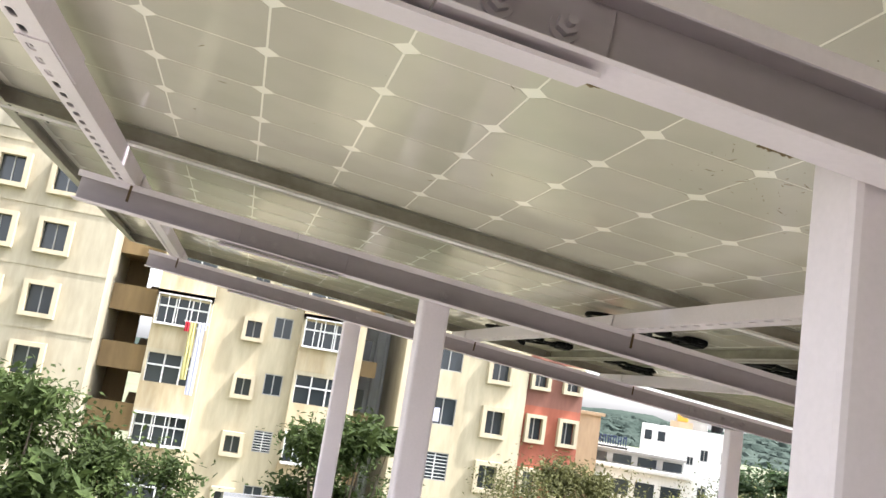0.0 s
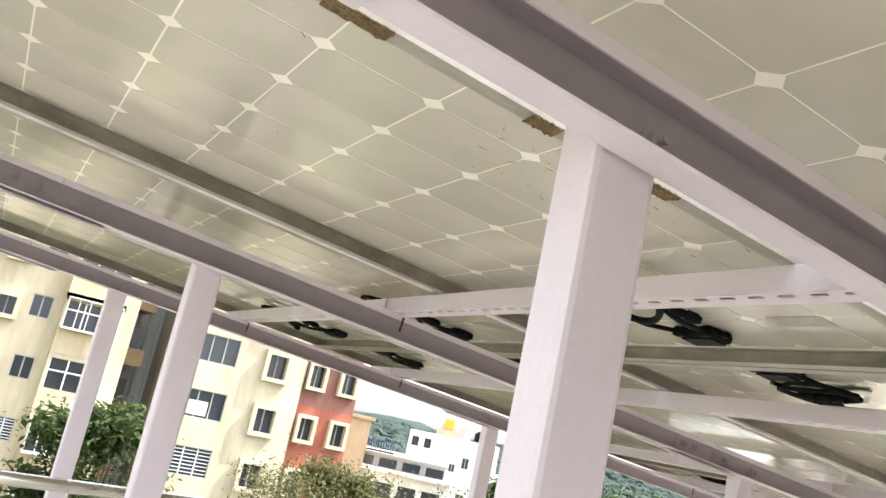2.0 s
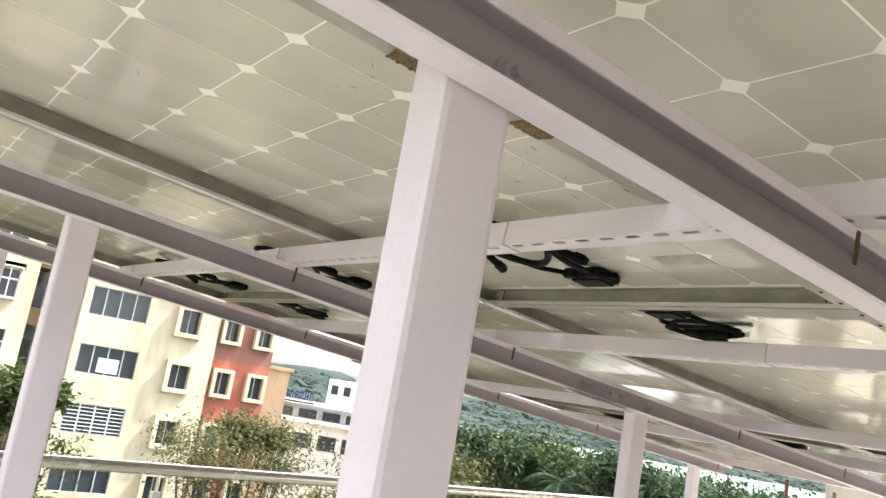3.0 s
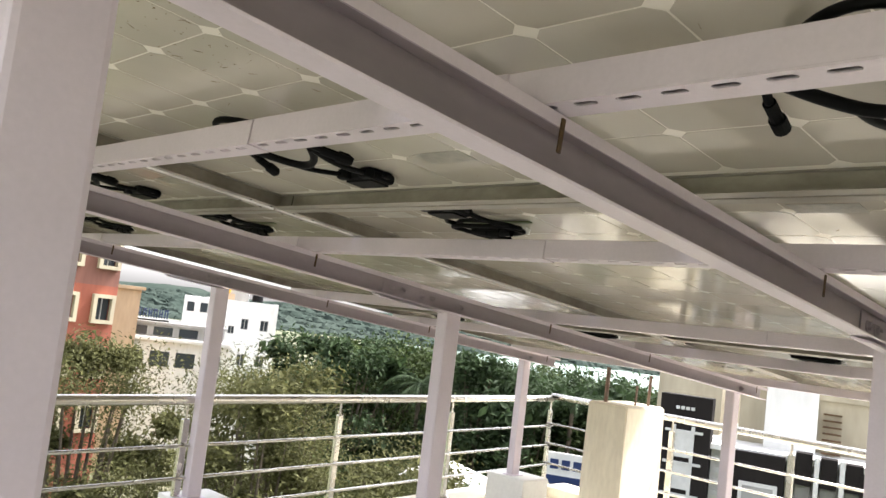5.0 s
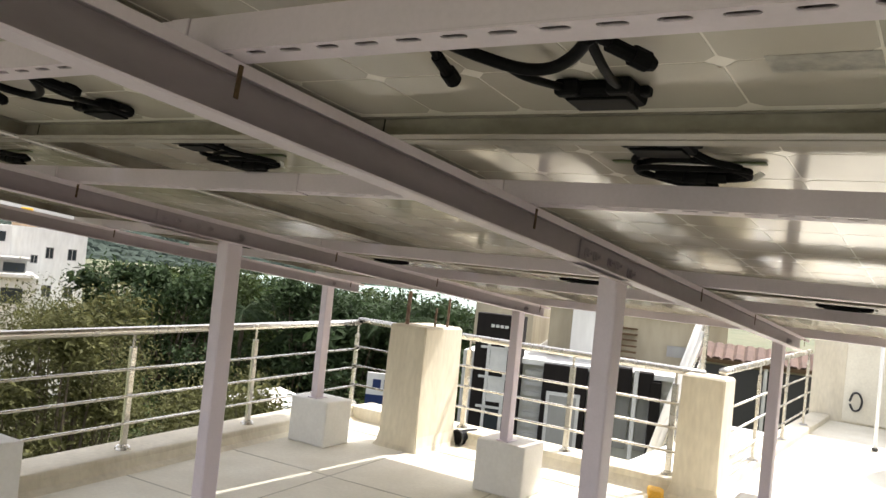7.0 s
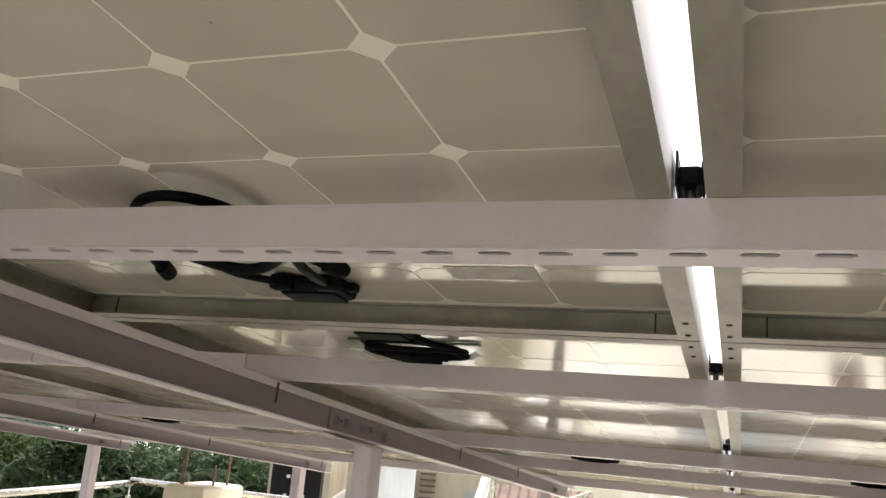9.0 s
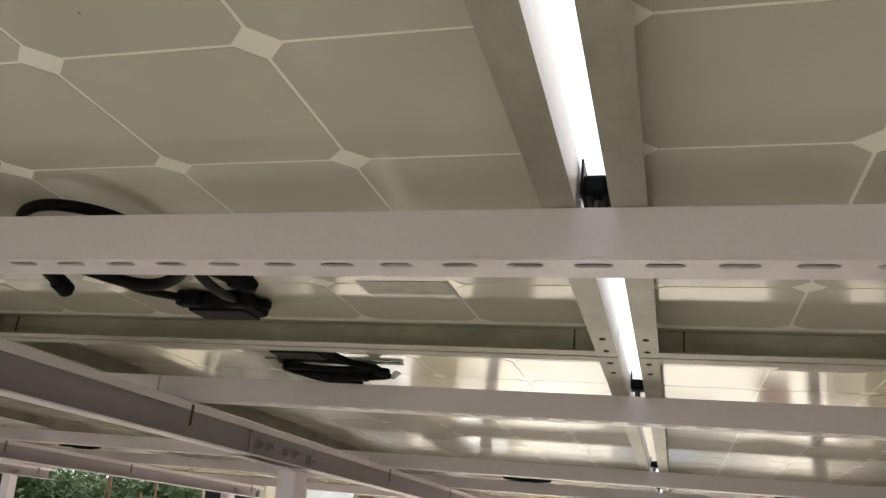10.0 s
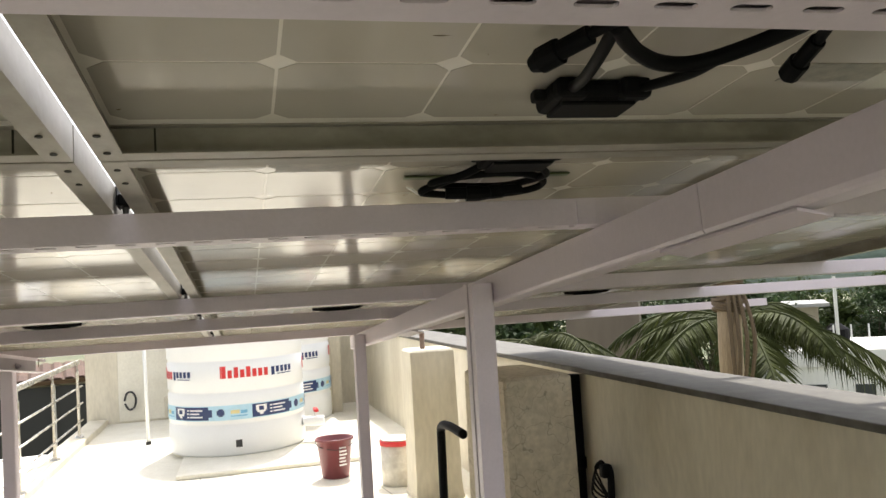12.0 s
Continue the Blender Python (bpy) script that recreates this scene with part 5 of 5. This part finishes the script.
for x, z, w, h in ((0.35, -1.05, 0.62, 0.95), (2.05, -1.05, 0.7, 0.95), (-0.75, -1.65, 0.55, 0.7), (0.4, -4.2, 0.7, 1.0), (2.05, -4.2, 0.7, 1.0)):
    flat_window(wh, x, z, w, h, 0.0, 0.0, 2)
part("roof_tank", lathe(bmesh.new(), [(0.5, 1.0), (0.5, 1.7), (0.2, 1.95)], 20), BLACK, wh).matrix_basis = pose(1.2, 3, 0)
part("roof_shed", a_box(-2.4, 0.4, 3, 6, 0.95, 2.1), GREY_WALL, wh)

# opposite the front kerb: white house with charcoal cladding
FB = pose(21.2, 11.4, 0, 0, 0, -70)      # local x runs along its face, y into it
hb = thing("clad_house", "white house with charcoal cladding panels and white window frames", "building", m=FB)
part("wall", a_box(-2.0, 8.0, 0.6, 10, GZ, -1.3), WHITE_WALL, hb)
part("upper_wall", a_box(0.4, 6.0, 2.5, 10, -1.3, 0.25), CREAM_WALL, hb)
part("upper_wall", a_box(-2.2, -0.2, 3.0, 10, -1.3, 0.9), CREAM_WALL, hb)
part("stair_head", a_box(1.2, 2.6, 1.6, 4.0, -1.3, 0.6), WHITE_WALL, hb)
part("parapet", a_box(0.2, 6.2, 2.4, 2.6, 0.25, 0.45), CREAM_WALL, hb)
tower = part("cladding_tower", a_box(-1.55, -0.10, 0.0, 0.6, GZ, -0.05), CHARCOAL, hb)
for k, z in enumerate((-1.1, -2.0, -2.9, -3.8, -4.7)):
    part("tower_glass", a_box(-1.05, -0.62, -0.04, 0.0, z - 0.7, z), SHUTTER if k in (0, 1) else GLASS, tower)
    part("tower_trim", a_box(-1.35, -0.3, -0.07, 0.0, z, z + 0.07), SHUTTER, tower)
part("tower_trim", a_box(-1.15, -1.06, -0.07, 0.0, -6.0, -0.9), SHUTTER, tower)
part("tower_trim", a_box(-0.62, -0.53, -0.07, 0.0, -6.0, -0.9), SHUTTER, tower)
for k in range(4):
    part("vent_bar", a_box(-1.1 + 0.14 * k, -1.0 + 0.14 * k, -0.05, 0.0, -0.45, -0.36), SHUTTER, tower)
for k in range(11):
    part("wall_slat", a_box(0.0, 0.55, 0.45, 0.6, -1.8 - 0.32 * k, -1.66 - 0.32 * k), SHUTTER, hb)
bayp = part("cladding_bay", a_box(0.6, 1.9, 0.0, 0.6, -6.5, -1.35), CHARCOAL, hb)
part("bay_window", a_box(0.75, 1.75, -0.05, 0.0, -3.9, -2.15), SHUTTER, bayp)
part("bay_glass", a_box(0.85, 1.65, -0.08, -0.04, -3.75, -2.25), GREY_WALL, bayp)
for k in range(3):
    x = 2.15 + 0.62 * k
    fin = part("cladding_fin", a_box(x, x + 0.42, 0.05, 0.6, -2.0, -1.15 - 0.06 * k), CHARCOAL, hb)
    part("fin_window", a_box(x + 0.02, x + 0.4, 0.35, 0.42, -3.6, -2.05), GREY_WALL, fin)
    part("fin_post", a_box(x - 0.14, x - 0.02, -0.05, 0.5, -6.0, -1.2), SHUTTER, fin)
part("cladding_fin", a_box(3.75, 4.05, 0.0, 0.6, -6.0, -1.5), CHARCOAL, hb)
for k in range(9):
    part("wall_slat", a_box(4.1, 5.2, 0.4, 0.6, -1.9 - 0.3 * k, -1.78 - 0.3 * k), SHUTTER, hb)
part("roof_slab", a_box(-0.1, 6.4, 0.2, 2.6, -1.45, -1.3), WHITE_WALL, hb)
for k in range(7):
    part("roof_step", a_box(2.75, 3.25, 1.7 + 0.12 * k, 1.9 + 0.12 * k, -1.25 + 0.18 * k, -1.2 + 0.18 * k), RUST, hb)
part("upper_window", a_box(4.2, 4.9, 2.45, 2.52, -0.9, -0.55), GREY_WALL, hb)
part("solar_heater", a_box(2.9, 4.0, 3.2, 3.4, 0.35, 0.75), BLUE_PRINT, hb)

# house with a clay tile roof, further to the front
th = thing("tiled_house", "low house with a clay tile roof on steel posts", "building", m=pose(20.8, 3.8, 0, 0, 0, -78))
part("wall", a_box(-2.6, 5.0, 2.0, 8, GZ, -0.6), CREAM_WALL, th)
# dark sheet on the wall, put there for the shade under the roof edge
part("shade", a_box(-2.5, 4.9, 1.96, 2.0, -2.6, -0.7), DARKMETAL, th)
for k in range(5):
    part("roof_post", a_rod((-2.3 + 1.7 * k, 1.85, -3.0), (-2.3 + 1.7 * k, 1.85, -0.60), 0.05, 8), WHITE_WALL, th)
part("roof_deck", a_prism([(1.74, -0.527), (3.2, -0.17), (3.2, -0.27), (1.74, -0.627)], "x", -2.6, 5.0), RUST, th)
tile = bpy.data.meshes.new("tile")
bm = a_prism([(-0.13, 0.0), (-0.06, 0.05), (0.06, 0.05), (0.13, 0.0), (0.06, 0.02), (-0.06, 0.02)], "y", 0.0, 0.46)
bm.to_mesh(tile)
bm.free()
tile.materials.append(ROOF_TILE)
for i in range(26):
    for j in range(4, 7):
        o = new("tile", tile)
        o.parent = th
        o.matrix_basis = pose(-2.45 + 0.28 * i, 0.02 + 0.44 * j, -0.945 + 0.1085 * j, 13.8, 0, 0)

# low roofs among the trees below the side railing
LOWROOF = material("rusty_sheet_roof", (0.40, 0.25, 0.16), 0.8, second=(0.55, 0.53, 0.48), scale=0.8, grain=8, bump=0.2, amount=0.8)
for x, y, w, d, z, turn, mat in ((21.5, 19.0, 5.0, 4.0, -5.2, 20, LOWROOF), (25.0, 17.6, 3.5, 3.0, -5.6, 5, WHITE_WALL), (19.0, 17.4, 3.0, 2.5, -6.4, 40, LOWROOF), (27.5, 21.0, 4.5, 3.0, -5.3, 12, GREY_WALL), (23.4, 24.0, 4.0, 3.4, -4.9, 33, WHITE_WALL)):
    lo = thing("low_house", "low house with a weathered sheet roof among trees", "house", "low houses below", pose(x, y, 0, 0, 0, turn))
    part("wall", a_box(-w / 2, w / 2, -d / 2, d / 2, GZ, z - 0.3), CREAM_WALL, lo)
    part("roof", a_prism([(-d / 2 - 0.3, z - 0.4), (0, z + 0.2), (d / 2 + 0.3, z - 0.4), (d / 2 + 0.3, z - 0.5), (0, z + 0.1), (-d / 2 - 0.3, z - 0.5)], "x", -w / 2 - 0.3, w / 2 + 0.3), mat, lo)
    part("window", a_box(-0.5, 0.5, -d / 2 - 0.04, -d / 2 + 0.02, z - 2.0, z - 1.0), GLASS, lo)
sb = thing("signboard", "white and blue signboard with unreadable writing", "signboard", m=pose(20.5, 15.6, -2.9, 0, 0, -60))
part("board", a_box(-0.9, 0.9, -0.05, 0.05, -0.5, 0.5), WHITE_WALL, sb)
part("blue_strip", a_box(-0.9, 0.9, -0.07, -0.05, -0.5, -0.2), BLUE_PRINT, sb)
for k in range(4):
    part("writing_bar", a_box(-0.7 + 0.36 * k, -0.44 + 0.36 * k, -0.07, -0.05, 0.0, 0.3), BLUE_PRINT, sb)
part("board_post", a_rod((0, 0, -10), (0, 0, -0.5), 0.08, 8), GREY_WALL, sb)

# beyond the parapet: brick wall, white house, mast
BRICKS = facade_mat("brown_brick", (0.20, 0.165, 0.13), (0.13, 0.105, 0.085))
bw = thing("brick_building", "brown brick building end behind the palms", "building", m=pose(15.1, -8.25, 0, 0, 0, -30))
part("wall", a_box(0.5, 1.4, 0, 1.6, GZ, 1.6), BRICKS, bw)
part("parapet", a_box(0.4, 1.5, -0.1, 1.7, 1.6, 1.75), CREAM_WALL, bw)
fh = thing("white_house", "far white house with a flat roof and a water tank", "building", m=pose(38.0, -32.4, 0, 0, 0, -125))
part("wall", a_box(-5.0, 3.6, 0, 8, GZ, -4.4), WHITE_WALL, fh)
part("parapet", a_box(-5.2, 3.8, -0.2, 8, -4.4, -3.5), WHITE_WALL, fh)
part("roof_room", a_box(-4.8, -1.2, 3, 8, -3.5, -1.2), CREAM_WALL, fh)
part("roof_room_cap", a_box(-5.4, -0.6, 2.4, 8, -1.2, -1.0), GREY_WALL, fh)
part("door", a_box(0.2, 1.2, -0.06, 0.02, -7.6, -5.4), GLASS, fh)
part("window", a_box(-2.6, -1.2, -0.06, 0.02, -6.6, -5.4), GLASS, fh)
part("roof_tank", lathe(bmesh.new(), [(0.7, -3.5), (0.7, -2.5), (0.3, -2.2)], 20), BLACK, fh).matrix_basis = pose(-0.4, 2, 0)
for k in range(5):
    part("roof_post", a_rod((-0.6 + 0.9 * k, 1.0, -3.5), (-0.6 + 0.9 * k, 1.0, -2.2), 0.05, 6), SHUTTER, fh)
mast = thing("mast", "thin white mast on a far roof", "mast", m=pose(37.0, -31.0, GZ))
part("pole", a_rod((0, 0, 0), (0, 0, 13.6), 0.09, 8), WHITE_WALL, mast)
for x, y, w, z in ((75, -52, 9, -3.4), (68, -60, 7, -4.2), (82, -40, 8, -4.0)):
    fa = thing("far_house", "far plain house among trees", "house", "far houses", pose(x, y, 0, 0, 0, -125))
    part("wall", a_box(-w / 2, w / 2, 0, 6, GZ, z), CREAM_WALL if w > 7.5 else ORANGE_WALL, fa)
    part("roof", a_box(-w / 2 - 0.3, w / 2 + 0.3, -0.3, 6.3, z, z + 0.3), WHITE_WALL, fa)
    for k in range(3):
        part("window", a_box(-w / 2 + 1 + 2.2 * k, -w / 2 + 2.2 + 2.2 * k, -0.05, 0.02, z - 2.2, z - 1.0), GLASS, fa)
